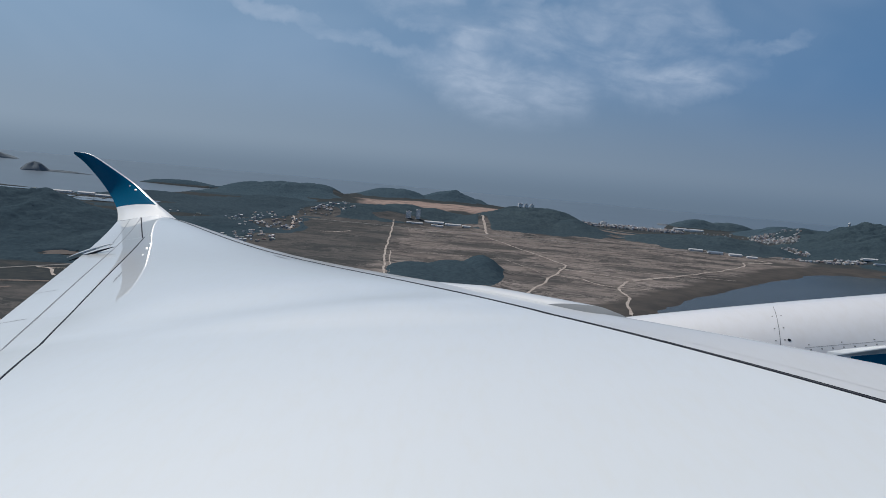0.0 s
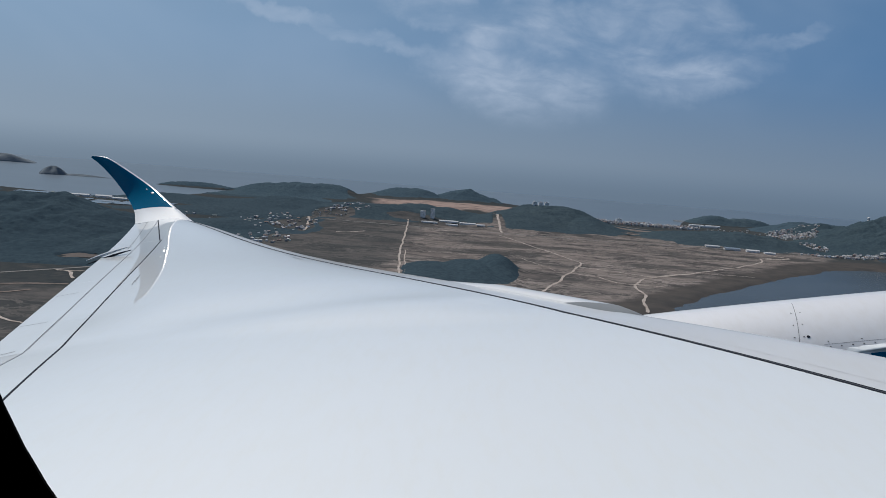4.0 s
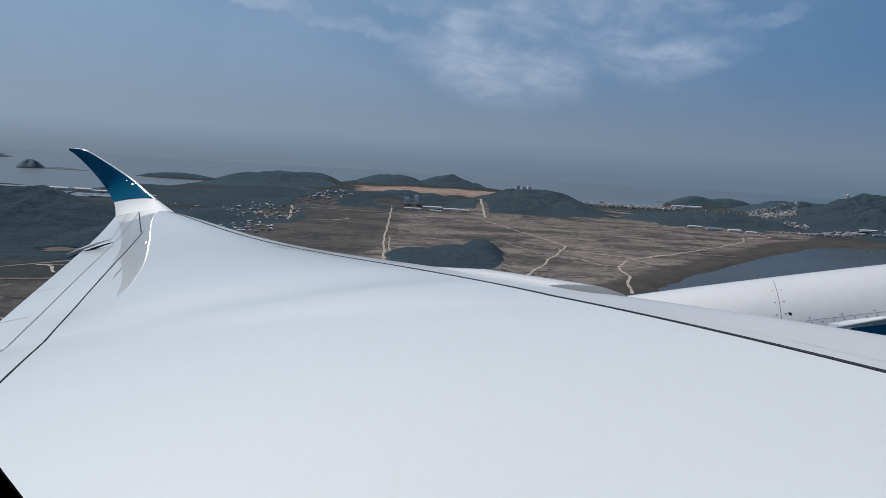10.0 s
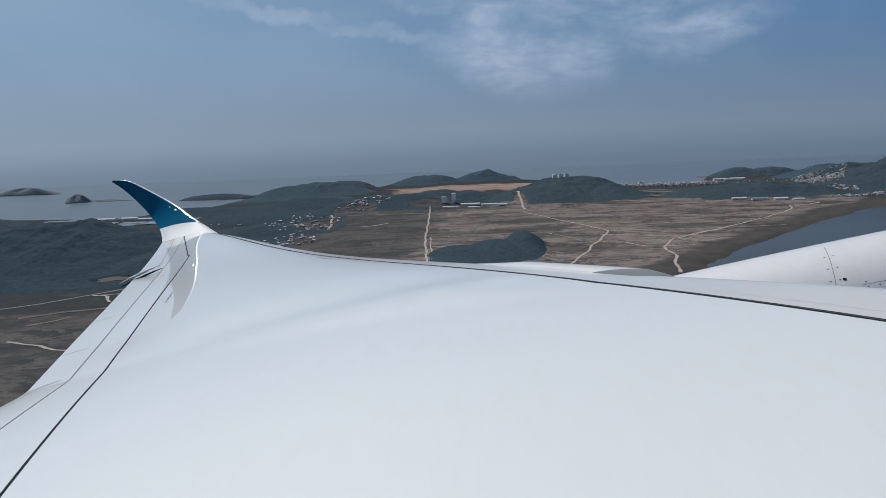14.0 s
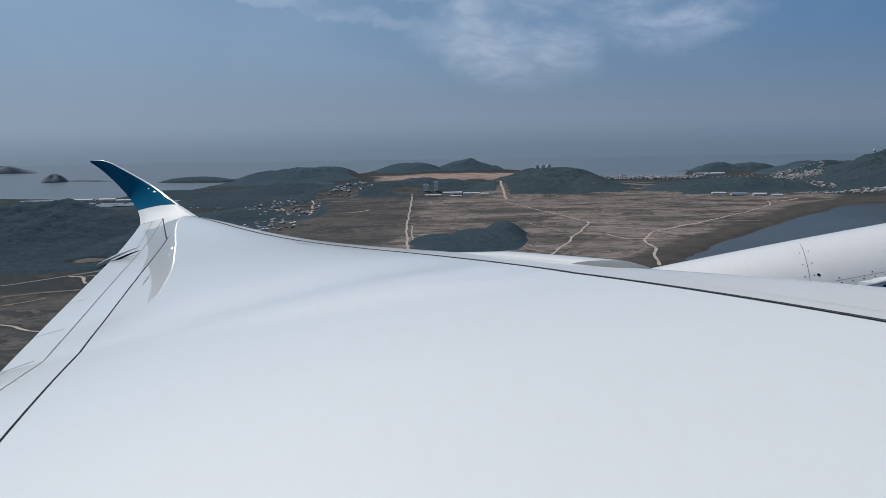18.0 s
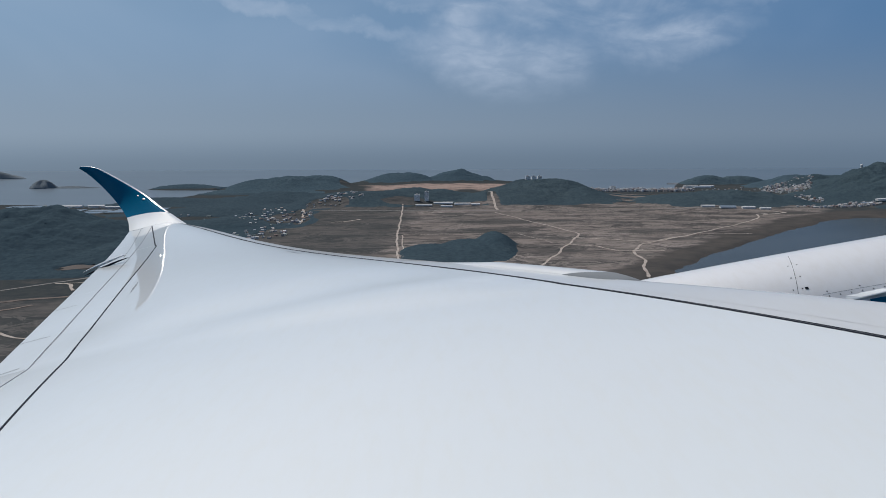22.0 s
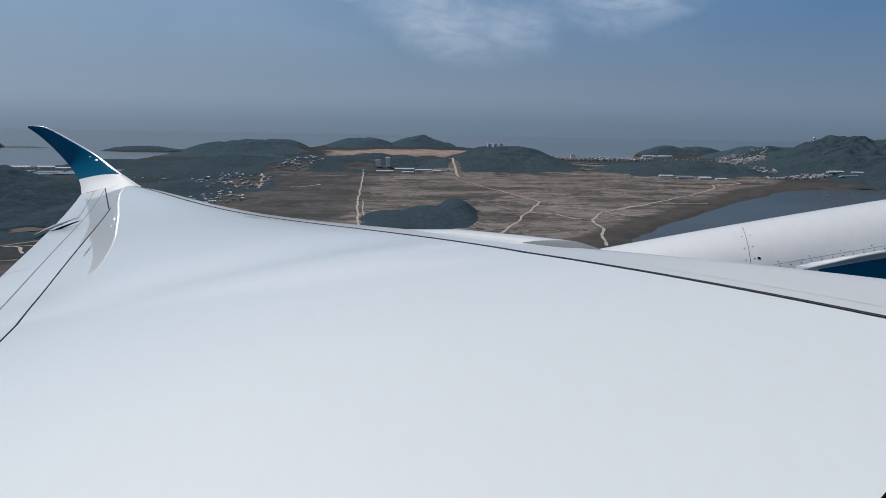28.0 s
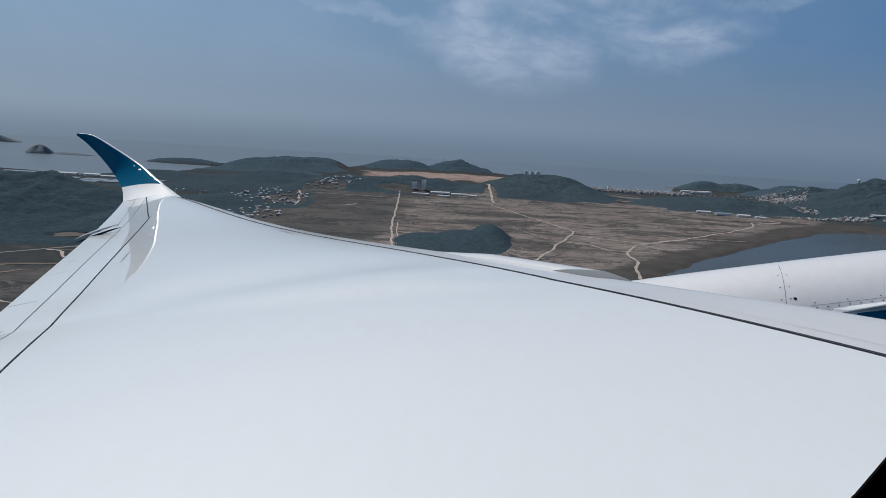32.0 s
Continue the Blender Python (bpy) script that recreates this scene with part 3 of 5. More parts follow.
LAKE_Y = [830, 1020, 1122, 1372, 1572, 1870, 1980, 1975, 1900, 1720, 1300]
# hills: middle x and y, half-widths, height
CAPE_HILLS = [(-230, 3540, 140, 120, 44), (40, 3570, 130, 110, 50), (170, 3600, 45, 60, 24), (-690, 3100, 210, 140, 42), (-560, 3180, 120, 120, 44), (1150, 3310, 110, 60, 30), (1290, 3320, 120, 60, 31), (-1130, 3200, 130, 40, 12), 
    (1440, 3000, 200, 150, 48)]
RIDGE_HILLS = [(310, 2640, 190, 190, 52), (190, 2480, 150, 170, 34), (420, 2560, 110, 190, 36), (-100, 2560, 200, 130, 34), (740, 2390, 130, 140, 26), (880, 2390, 190, 150, 34), 
    (1020, 2370, 90, 110, 22), (1530, 2500, 280, 290, 97), (1420, 2830, 190, 150, 54), (2000, 2520, 330, 330, 104), (2600, 2450, 420, 420, 110)]
WEST_HILLS = [(-280, 2420, 210, 140, 34), (-540, 2480, 180, 120, 30), (-560, 1830, 110, 90, 16), (-680, 2120, 200, 110, 18), (-720, 1640, 130, 100, 18), (-1750, 2000, 350, 300, 60), 
    (-2300, 2700, 300, 160, 40), (-950, 2480, 200, 80, 14)]
NEAR_HILLS = [(1600, 2150, 200, 130, 40), (-860, 1450, 240, 190, 62), (-1250, 1420, 260, 240, 72), (-620, 1330, 90, 120, 24), (54, 1465, 34, 105, 19), (6, 1410, 52, 105, 12), (-68, 1360, 50, 100, 6), 
    (-2300, 1300, 500, 500, 90), (2300, 1500, 400, 500, 80), (-1900, 300, 500, 420, 100), (-1150, 900, 160, 120, 18)]
HILLS = CAPE_HILLS + RIDGE_HILLS + WEST_HILLS + NEAR_HILLS
# low wooded ground: middle x and y, half-widths
WEST_WOODS = [(-470, 1920, 85, 190), (-800, 1190, 190, 60), (-700, 1170, 150, 34), (-520, 1640, 75, 130), (-745, 1255, 70, 60), (-640, 1830, 210, 160), (-740, 2200, 330, 170), (-480, 2100, 80, 90), (-900, 2400, 360, 110), (-560, 1200, 70, 50), (-160, 2400, 150, 60), 
    (-920, 1230, 160, 60), (-520, 2650, 330, 140), (-380, 2480, 330, 150), (-1000, 1600, 330, 200), (-800, 2900, 260, 90)]
EAST_WOODS = [(1180, 2400, 140, 150), (44, 1425, 40, 120), (-8, 1370, 62, 110), (-66, 1350, 40, 70), (1340, 1990, 130, 45), (1480, 2080, 160, 90), (330, 2420, 130, 110), (560, 2400, 100, 12), (600, 2540, 120, 14), (640, 2690, 130, 12), (1500, 2350, 280, 300), (890, 2420, 260, 110), 
    (420, 2850, 70, 110), (-120, 2620, 300, 70)]
WOODS = WEST_WOODS + EAST_WOODS
# clearings: villages, cuttings and plots
HOLLOW = [(-1030, 2220, 250, 110), (-640, 1192, 34, 12), (-445, 1640, 20, 60), (-465, 1940, 42, 120), (-400, 2290, 60, 60), (1205, 2680, 44, 150), (1135, 2390, 20, 80), (1180, 2205, 95, 24), (-70, 2320, 150, 50),
          (119, 2330, 16, 160), (112, 2600, 14, 60), (85, 2680, 16, 60), (-408, 1910, 14, 80), (-426, 2030, 14, 80), (-446, 2145, 14, 90), (-700, 1960, 90, 30)]


def ell(x, y, cx, cy, rx, ry):
    return ((x - cx) / rx) ** 2 + ((y - cy) / ry) ** 2


def rough_at(x, y, scale, octaves=3):
    total, amp = np.zeros_like(x), 1.0
    for k in range(octaves):
        a = 1.7 * k + 0.6
        u, v = x * math.cos(a) + y * math.sin(a), y * math.cos(a) - x * math.sin(a)
        f = 2.1 ** k / scale
        total = total + amp * np.sin(u * f + 1.3 * np.sin(v * f * 0.7 + k)) * np.sin(v * f * 1.1 + 1.7 * np.sin(u * f * 0.6))
        amp *= 0.5
    return total


def land_height(x, y):
    x, y = np.asarray(x, float), np.asarray(y, float)
    wob = rough_at(x, y, 90.0)
    shore = np.interp(x, COAST_X, COAST_Y) - y + 22 * wob
    shore = np.maximum(shore, 60 * (1 - ell(x, y, -1060, 3190, 230, 75)) + 8 * wob)
    lake = np.interp(x, LAKE_X, LAKE_Y) - y + 9 * rough_at(x, y, 90.0) + 7 * rough_at(x, y, 38.0) + 5 * rough_at(x, y, 15.0)
    lake = np.minimum(lake, np.minimum(y - 420, np.minimum(x - 140, 1520 - x)))
    edge = np.minimum(shore * 0.16, -lake * 0.12)
    h = np.clip(edge, -6, 3.0) + 0.12 * rough_at(x, y, 30.0) * (edge > 1)
    hills = np.zeros_like(x)
    for cx, cy, rx, ry, top in HILLS:
        hills = np.maximum(hills, top * np.exp(-0.9 * ell(x, y, cx, cy, rx, ry) ** 1.25)) + 0.12 * top * np.exp(-0.9 * ell(x, y, cx, cy, rx, ry))
    spur = 1 + 0.13 * rough_at(x, y, 76.0) + 0.05 * rough_at(x + 300, y, 24.0)
    h = h + np.where(edge > 0.3, hills * spur * np.clip(edge / 3, 0, 1), 0)
    plateau = 14.0 * np.exp(-(ell(x, y, 10, 3150, 430, 260)) ** 2)
    return h + np.where(edge > 0.3, plateau, 0)


def tree_cover(x, y):
    x, y = np.asarray(x, float), np.asarray(y, float)
    c = np.full_like(x, -1.0)
    for cx, cy, rx, ry, top in HILLS:
        c = np.maximum(c, 1.35 - ell(x, y, cx, cy, rx * 1.12, ry * 1.12))
    for cx, cy, rx, ry in WOODS:
        c = np.maximum(c, 1.25 - ell(x, y, cx, cy, rx, ry))
    for cx, cy, rx, ry in HOLLOW:
        c = np.minimum(c, ell(x, y, cx, cy, rx, ry) - 1.2)
    c = c + 0.22 * rough_at(x, y, 45.0)
    plateau = 1.1 - ell(x, y, -20, 3150, 430, 200)
    return np.where((plateau > 0) & (y < 3380) & (y > 2800), np.minimum(c, -plateau), c)


def build_ground():
    xs = np.concatenate([np.linspace(-6000, -2400, 30)[:-1], np.linspace(-2400, 2700, 720), np.linspace(2700, 6000, 28)[1:]])
    ys = np.concatenate([np.linspace(-6000, -200, 40)[:-1], np.linspace(-200, 800, 60)[:-1], np.linspace(800, 3900, 470), np.linspace(3900, 6000, 20)[1:]])
    gx, gy = np.meshgrid(xs, ys)
    gz = land_height(gx, gy)
    far = np.clip((np.hypot(gx, gy) - 5200) / 600, 0, 1)
    gz = gz * (1 - far) - 4 * far * (gy > 2400)
    n, m = gx.shape
    me = bpy.data.meshes.new("ground")
    me.vertices.add(n * m)
    me.vertices.foreach_set("co", np.stack([gx, gy, gz], -1).astype(np.float32).ravel())
    i, j = np.meshgrid(np.arange(n - 1), np.arange(m - 1), indexing="ij")
    a = (i * m + j).ravel()
    quads = np.stack([a, a + 1, a + m + 1, a + m], -1)
    me.loops.add(quads.size)
    me.loops.foreach_set("vertex_index", quads.ravel().astype(np.int32))
    me.polygons.add(len(quads))
    me.polygons.foreach_set("loop_start", np.arange(0, quads.size, 4, dtype=np.int32))
    me.polygons.foreach_set("use_smooth", np.ones(len(quads), dtype=bool))
    me.update(calc_edges=True)
    # land cover: dry field, woodland floor, farmland and yards
    field = np.clip(1.25 - np.maximum(np.abs((gx - 280) / 650), np.abs((gy - 1720) / 560)) + 0.12 * rough_at(gx, gy, 60.0), 0, 1)
    field = np.maximum(field, np.clip(1.3 - np.maximum(np.abs((gx + 480) / 330), np.abs((gy - 620) / 300)) + 0.15 * rough_at(gx, gy, 60.0), 0, 1))
    field = np.maximum(field, np.clip(1.2 - ell(gx, gy, 560, 2520, 200, 260) + 0.3 * rough_at(gx, gy, 50.0), 0, 1))
    field = np.where(field > 0.2, 1.0, field * 5)
    plateau = np.clip((1.05 - ell(gx, gy, 50, 3080, 440, 190) + 0.35 * rough_at(gx, gy, 70.0)) * 3, 0, 1)
    wood = np.clip(tree_cover(gx, gy) * 2, 0, 1)
    west = np.clip((-135 - gx + 0.06 * (gy - 1500) + 14 * rough_at(gx, gy, 60.0)) / 50, 0, 1)
    col = np.stack([np.maximum(field * (1 - 0.65 * west), plateau), wood, plateau, np.ones_like(gx)], -1)
    lake = np.interp(gx, LAKE_X, LAKE_Y) - gy
    reed = np.clip((lake + 150 + 30 * rough_at(gx, gy, 70.0)) / 40, 0, 1) * (gx > 100) * (gx < 1500) * (gy > 800)
    rb = me.color_attributes.new("reeds", "FLOAT_COLOR", "POINT")
    bright = np.clip((1.2 - ell(gx, gy, 560, 1900, 560, 330) + 0.3 * rough_at(gx, gy, 80.0)) * 1.5, 0, 1)
    rb.data.foreach_set("color", np.stack([reed, bright, reed, np.ones_like(gx)], -1).astype(np.float32).ravel())
    at = me.color_attributes.new("cover", "FLOAT_COLOR", "POINT")
    at.data.foreach_set("color", col.astype(np.float32).ravel())
    m_ = Nodes("dry_coastal_land")
    cov = m_.attr("cover")
    big, mid, fine = m_.noise(0.004, 5), m_.noise(0.02, 5, 0.6), m_.noise(0.15, 4, 0.6)
    warp = m_.n("ShaderNodeVectorMath")
    warp.operation = "MULTIPLY_ADD"
    m_.link(m_.noise(0.01, 3, out="Color"), warp.inputs[0])
    warp.inputs[1].default_value = (130, 60, 0)
    m_.link(m_.place, warp.inputs[2])
    drawn = m_.noise(0.0075, 8, 0.7, stretch=(1, 1.5, 1), turn=5, vector=warp.outputs[0])
    drawn2 = m_.noise(0.016, 6, 0.65, stretch=(1, 2.2, 1), turn=-12, vector=warp.outputs[0])
    # field colours are moved from red towards blue to stand in for haze
    farm = m_.ramp(mid, (0.3, (0.038, 0.047, 0.053)), (0.45, (0.056, 0.062, 0.064)), (0.55, (0.045, 0.054, 0.058)), (0.7, (0.086, 0.083, 0.08)))
    dry = m_.ramp(drawn, (0.38, (0.059, 0.060, 0.062)), (0.45, (0.078, 0.076, 0.076)), (0.5, (0.115, 0.103, 0.1)), (0.54, (0.24, 0.21, 0.198)), (0.58, (0.104, 0.094, 0.092)), (0.68, (0.069, 0.067, 0.067)))
    fila = m_.noise(0.016, 7, 0.68, stretch=(1, 1.4, 1), turn=3, vector=warp.outputs[0])
    dry = m_.mix(m_.ramp(fila, (0.44, (0, 0, 0)), (0.49, (1, 1, 1)), (0.54, (0, 0, 0)), (0.6, (0, 0, 0))), dry, (0.34, 0.3, 0.275))
    tan = m_.noise(0.0045, 4, 0.6, stretch=(1, 2.6, 1), turn=20)
    dry = m_.mix(m_.ramp(tan, (0.5, (0, 0, 0)), (0.6, (0.778, 0.847, 0.900))), dry, m_.mix(m_.scale(fila, 3.2, -1.1), (0.099, 0.088, 0.085), (0.320, 0.273, 0.249)))
    dry = m_.mix(m_.ramp(drawn2, (0.54, (0, 0, 0)), (0.66, (0.692, 0.753, 0.800))), dry, (0.074, 0.078, 0.074))
    dry = m_.mix(m_.ramp(big, (0.44, (0, 0, 0)), (0.58, (1, 1, 1))), dry, m_.mix(0.45, dry, (0.052, 0.052, 0.053)))
    # bare pale soil in long shreds on the far side of the field
    shred = m_.noise(0.0105, 8, 0.68, stretch=(1, 1.5, 1), turn=-3, vector=warp.outputs[0])
    soil = m_.ramp(shred, (0.38, (0.052, 0.050, 0.051)), (0.46, (0.08, 0.075, 0.074)), (0.5, (0.28, 0.245, 0.226)), (0.53, (0.088, 0.082, 0.08)), (0.58, (0.31, 0.262, 0.236)), (0.63, (0.064, 0.062, 0.062)))
    dry = m_.mix(m_.scale(m_.attr("reeds")[1], 0.75), dry, soil)
    swath = m_.noise(0.0062, 5, 0.6, stretch=(1, 0.9, 1), turn=30)
    dry = m_.mix(m_.ramp(swath, (0.44, (0, 0, 0)), (0.54, (0.7, 0.7, 0.7))), dry, m_.mix(0.4, dry, (0.062, 0.064, 0.066)))
    # long pale stubble bands and dark damp ones, frayed at their ends
    band = m_.noise(0.0044, 7, 0.64, stretch=(1, 2.3, 1), turn=4, vector=warp.outputs[0])
    dry = m_.mix(m_.ramp(band, (0.515, (0, 0, 0)), (0.55, (0.7, 0.7, 0.7)), (0.59, (0.05, 0.05, 0.05)), (0.66, (0.6, 0.6, 0.6))), dry, m_.mix(m_.scale(fila, 2.6, -0.8), (0.17, 0.15, 0.14), (0.33, 0.285, 0.255)))
    dry = m_.mix(m_.ramp(band, (0.4, (0.8, 0.8, 0.8)), (0.47, (0, 0, 0))), dry, (0.074, 0.074, 0.073))
    bare = m_.ramp(m_.noise(0.011, 7, 0.68, stretch=(1, 1.2, 1)), (0.36, (0.13, 0.105, 0.095)), (0.45, (0.27, 0.205, 0.18)), (0.55, (0.35, 0.27, 0.235)), (0.66, (0.17, 0.135, 0.12)))
    c = m_.mix(cov[0], farm, dry)
    c = m_.mix(m_.attr("reeds")[0], c, m_.ramp(mid, (0.35, (0.063, 0.062, 0.062)), (0.65, (0.09, 0.083, 0.078))))
    c = m_.mix(cov[2], c, bare)
    # woodland floor takes the haze-lifted tone of the leaves
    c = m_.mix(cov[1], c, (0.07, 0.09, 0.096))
    c = m_.mix(m_.scale(fine, 0.6, -0.1), c, m_.mix(0.4, c, (0.06, 0.058, 0.052)))
    me.materials.append(m_.done(Base_Color=c, Roughness=1.0, Specular_IOR_Level=0.0))
    tagged(new("ground", me), "brown reclaimed fields, farmland and wooded coast", "ground", kind="structure")


build_ground()


def build_water():
    m = Nodes("hazy_silty_sea")
    # silty sea lifted to the haze tone; sky reflection is turned down
    water_tone = m.ramp(m.noise(0.0014, 5, stretch=(1, 2.5, 1)), (0.35, (0.106, 0.138, 0.167)), (0.65, (0.12, 0.153, 0.184)))
    m.bump(m.noise(0.12, 4, 0.6), 0.04, 0.3)
    mat = m.done(Base_Color=water_tone, Roughness=0.3, IOR=1.33, Specular_IOR_Level=0.12)
    me = mesh_from("water", [(-9000, -9000, 0), (9000, -9000, 0), (9000, 9000, 0), (-9000, 9000, 0)], [(0, 1, 2, 3)])
    me.materials.append(mat)
    tagged(new("water", me), "grey-blue sea under haze", "water", kind="structure")
    m = Nodes("dark_lagoon_water")
    water_tone = m.ramp(m.noise(0.004, 5, stretch=(1, 2, 1)), (0.35, (0.05, 0.06, 0.065)), (0.65, (0.064, 0.075, 0.08)))
    m.bump(m.noise(0.3, 4, 0.6), 0.3, 0.25)
    mat = m.done(Base_Color=water_tone, Roughness=0.25, IOR=1.33, Specular_IOR_Level=0.16)
    me = mesh_from("water", [(120, 380, 0.1), (1560, 380, 0.1), (1560, 2080, 0.1), (120, 2080, 0.1)], [(0, 1, 2, 3)])
    me.materials.append(mat)
    tagged(new("water", me), "dark still lagoon beside the brown field", "water", kind="structure")


build_water()


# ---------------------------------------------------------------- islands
# island woods, their colour lifted and blued to imitate distance haze
ROCK = Nodes("haze_paled_island")
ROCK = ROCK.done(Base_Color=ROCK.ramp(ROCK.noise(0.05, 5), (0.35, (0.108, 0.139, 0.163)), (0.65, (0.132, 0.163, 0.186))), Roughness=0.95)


def island(x, y, rx, ry, h, seed):
    v, rows, cols = [], 26, 110
    rng = random.Random(seed)
    for i in range(rows):
        k = i / (rows - 1)
        for j in range(cols):
            a = 2 * math.pi * j / cols
            w = 1 + 0.18 * math.sin(3 * a + seed) + 0.1 * math.sin(7 * a + 2 * seed)
            z = h * (1 - k ** 1.6) * (1 + 0.16 * min(1, 2 * k) * math.sin(3 * a + seed + 3 * k)) - (3 if k > 0.99 else 0)
            z += rng.uniform(-0.5, 1.0) * (k < 0.97)
            v.append((rx * k * w * math.cos(a), ry * k * w * math.sin(a), z))
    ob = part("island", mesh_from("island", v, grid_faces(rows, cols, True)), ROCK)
    ob.location = (x, y, 0)
    tagged(ob, "small dark wooded island in the hazy sea", "island", "islands")


for spec in [(-1800, 3300, 60, 50, 36, 1), (-1680, 3310, 120, 24, 7, 2), (-2500, 4100, 190, 60, 40, 3), (-830, 3600, 60, 30, 20, 4), (-700, 3750, 80, 30, 24, 5)]:
    island(*spec)


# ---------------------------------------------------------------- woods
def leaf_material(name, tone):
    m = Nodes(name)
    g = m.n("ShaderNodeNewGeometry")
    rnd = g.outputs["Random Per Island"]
    # these blue, lifted greens carry the haze over the woods in their colour
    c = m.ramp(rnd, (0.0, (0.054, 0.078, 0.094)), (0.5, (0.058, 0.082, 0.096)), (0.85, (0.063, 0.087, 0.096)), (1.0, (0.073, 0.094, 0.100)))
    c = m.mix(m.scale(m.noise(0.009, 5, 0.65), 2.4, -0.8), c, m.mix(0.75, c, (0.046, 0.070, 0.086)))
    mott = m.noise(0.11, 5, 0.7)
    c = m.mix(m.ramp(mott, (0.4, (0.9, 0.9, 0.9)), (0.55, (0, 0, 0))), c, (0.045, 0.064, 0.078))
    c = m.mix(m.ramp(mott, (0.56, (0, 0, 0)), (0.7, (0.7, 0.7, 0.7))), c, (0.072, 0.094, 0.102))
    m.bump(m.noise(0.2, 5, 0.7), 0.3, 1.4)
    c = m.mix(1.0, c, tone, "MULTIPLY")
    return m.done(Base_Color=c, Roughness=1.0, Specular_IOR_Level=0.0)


# one foliage in three tones; the tone stands in for the haze
LEAF = leaf_material("foliage_mid_haze", (0.97, 1.0, 1.02))
# darker copy, with less haze put into the colour
LEAF_LESS_HAZE = leaf_material("foliage_less_haze", (0.86, 0.92, 0.95))
# far headlands: the same foliage paled and blued as painted haze
LEAF_MORE_HAZE = leaf_material("foliage_more_haze", (1.14, 1.22, 1.27))


def build_woods():
    rng = np.random.default_rng(7)
    step = 5.4
    xs, ys = np.arange(-2300, 2700, step), np.arange(850, 3700, step)
    gx, gy = np.meshgrid(xs, ys)
    px, py = (gx + rng.uniform(-3.2, 3.2, gx.shape)).ravel(), (gy + rng.uniform(-3.2, 3.2, gx.shape)).ravel()
    cover = tree_cover(px, py)
    keep = (cover > 0.4) & (np.abs(px) < 0.78 * py + 150) & (rng.random(px.size) < np.clip(cover * 2.5, 0.25, 1))
    px, py = px[keep], py[keep]
    hz = land_height(px, py)
    ok = hz > 1.5
    px, py, hz = px[ok], py[ok], hz[ok]
    sparse = rng.random(len(px)) < 0.03
    px, py, hz = px[sparse], py[sparse], hz[sparse] + 0.4
    # a crown: skewed blob of two rings and a top
    k = np.arange(5) * 2 * np.pi / 5
    count = len(px)
    r = rng.uniform(1.8, 3.2, count)
    h = rng.uniform(1.7, 2.5, count)
    turn = rng.uniform(0, 6.28, count)
    rings = []
    for f, z in ((0.95, 0.1), (0.66, 0.7)):
        wob = rng.uniform(0.8, 1.2, (count, 5))
        a = k[None] + turn[:, None] + z
        rings.append(np.stack([px[:, None] + r[:, None] * f * wob * np.cos(a), py[:, None] + r[:, None] * f * wob * np.sin(a),
                               hz[:, None] + h[:, None] * z * rng.uniform(0.9, 1.1, (count, 5)) - 0.3], -1))
    top = np.stack([px + rng.uniform(-0.6, 0.6, count), py, hz + h], -1)[:, None]
    v = np.concatenate(rings + [top], 1).reshape(-1, 3)
    tri = []
    for q in range(1):
        for j in range(5):
            a, b = q * 5 + j, q * 5 + (j + 1) % 5
            tri += [(a, b, b + 5), (a, b + 5, a + 5)]
    tri += [(5 + j, 5 + (j + 1) % 5, 10) for j in range(5)]
    tri = np.array(tri)
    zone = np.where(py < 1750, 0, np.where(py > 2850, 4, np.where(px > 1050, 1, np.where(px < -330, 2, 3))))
    for z, label in enumerate(("woods on the low hills by the fields, toned for less haze", "dark green wooded coastal hill", "dark wooded ridges behind the village", "dark wooded ridge below the bare plateau", "woods on the far headlands, paled to stand for haze")):
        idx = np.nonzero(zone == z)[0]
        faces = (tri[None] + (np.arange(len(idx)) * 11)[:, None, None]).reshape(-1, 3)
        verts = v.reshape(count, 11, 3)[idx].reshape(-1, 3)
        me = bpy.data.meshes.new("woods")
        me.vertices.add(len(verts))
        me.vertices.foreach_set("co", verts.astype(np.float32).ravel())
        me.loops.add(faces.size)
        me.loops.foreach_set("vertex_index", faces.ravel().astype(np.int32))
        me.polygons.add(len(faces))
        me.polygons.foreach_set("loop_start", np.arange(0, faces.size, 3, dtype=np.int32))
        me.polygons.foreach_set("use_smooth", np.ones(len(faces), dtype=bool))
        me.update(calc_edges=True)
        # leaf tone by zone: darker for less haze, palest on the headlands
        me.materials.append((LEAF_LESS_HAZE, LEAF_LESS_HAZE, LEAF, LEAF, LEAF_MORE_HAZE)[z])
        tagged(new("woods", me), label, "woods", "woods", "stuff")


build_woods()


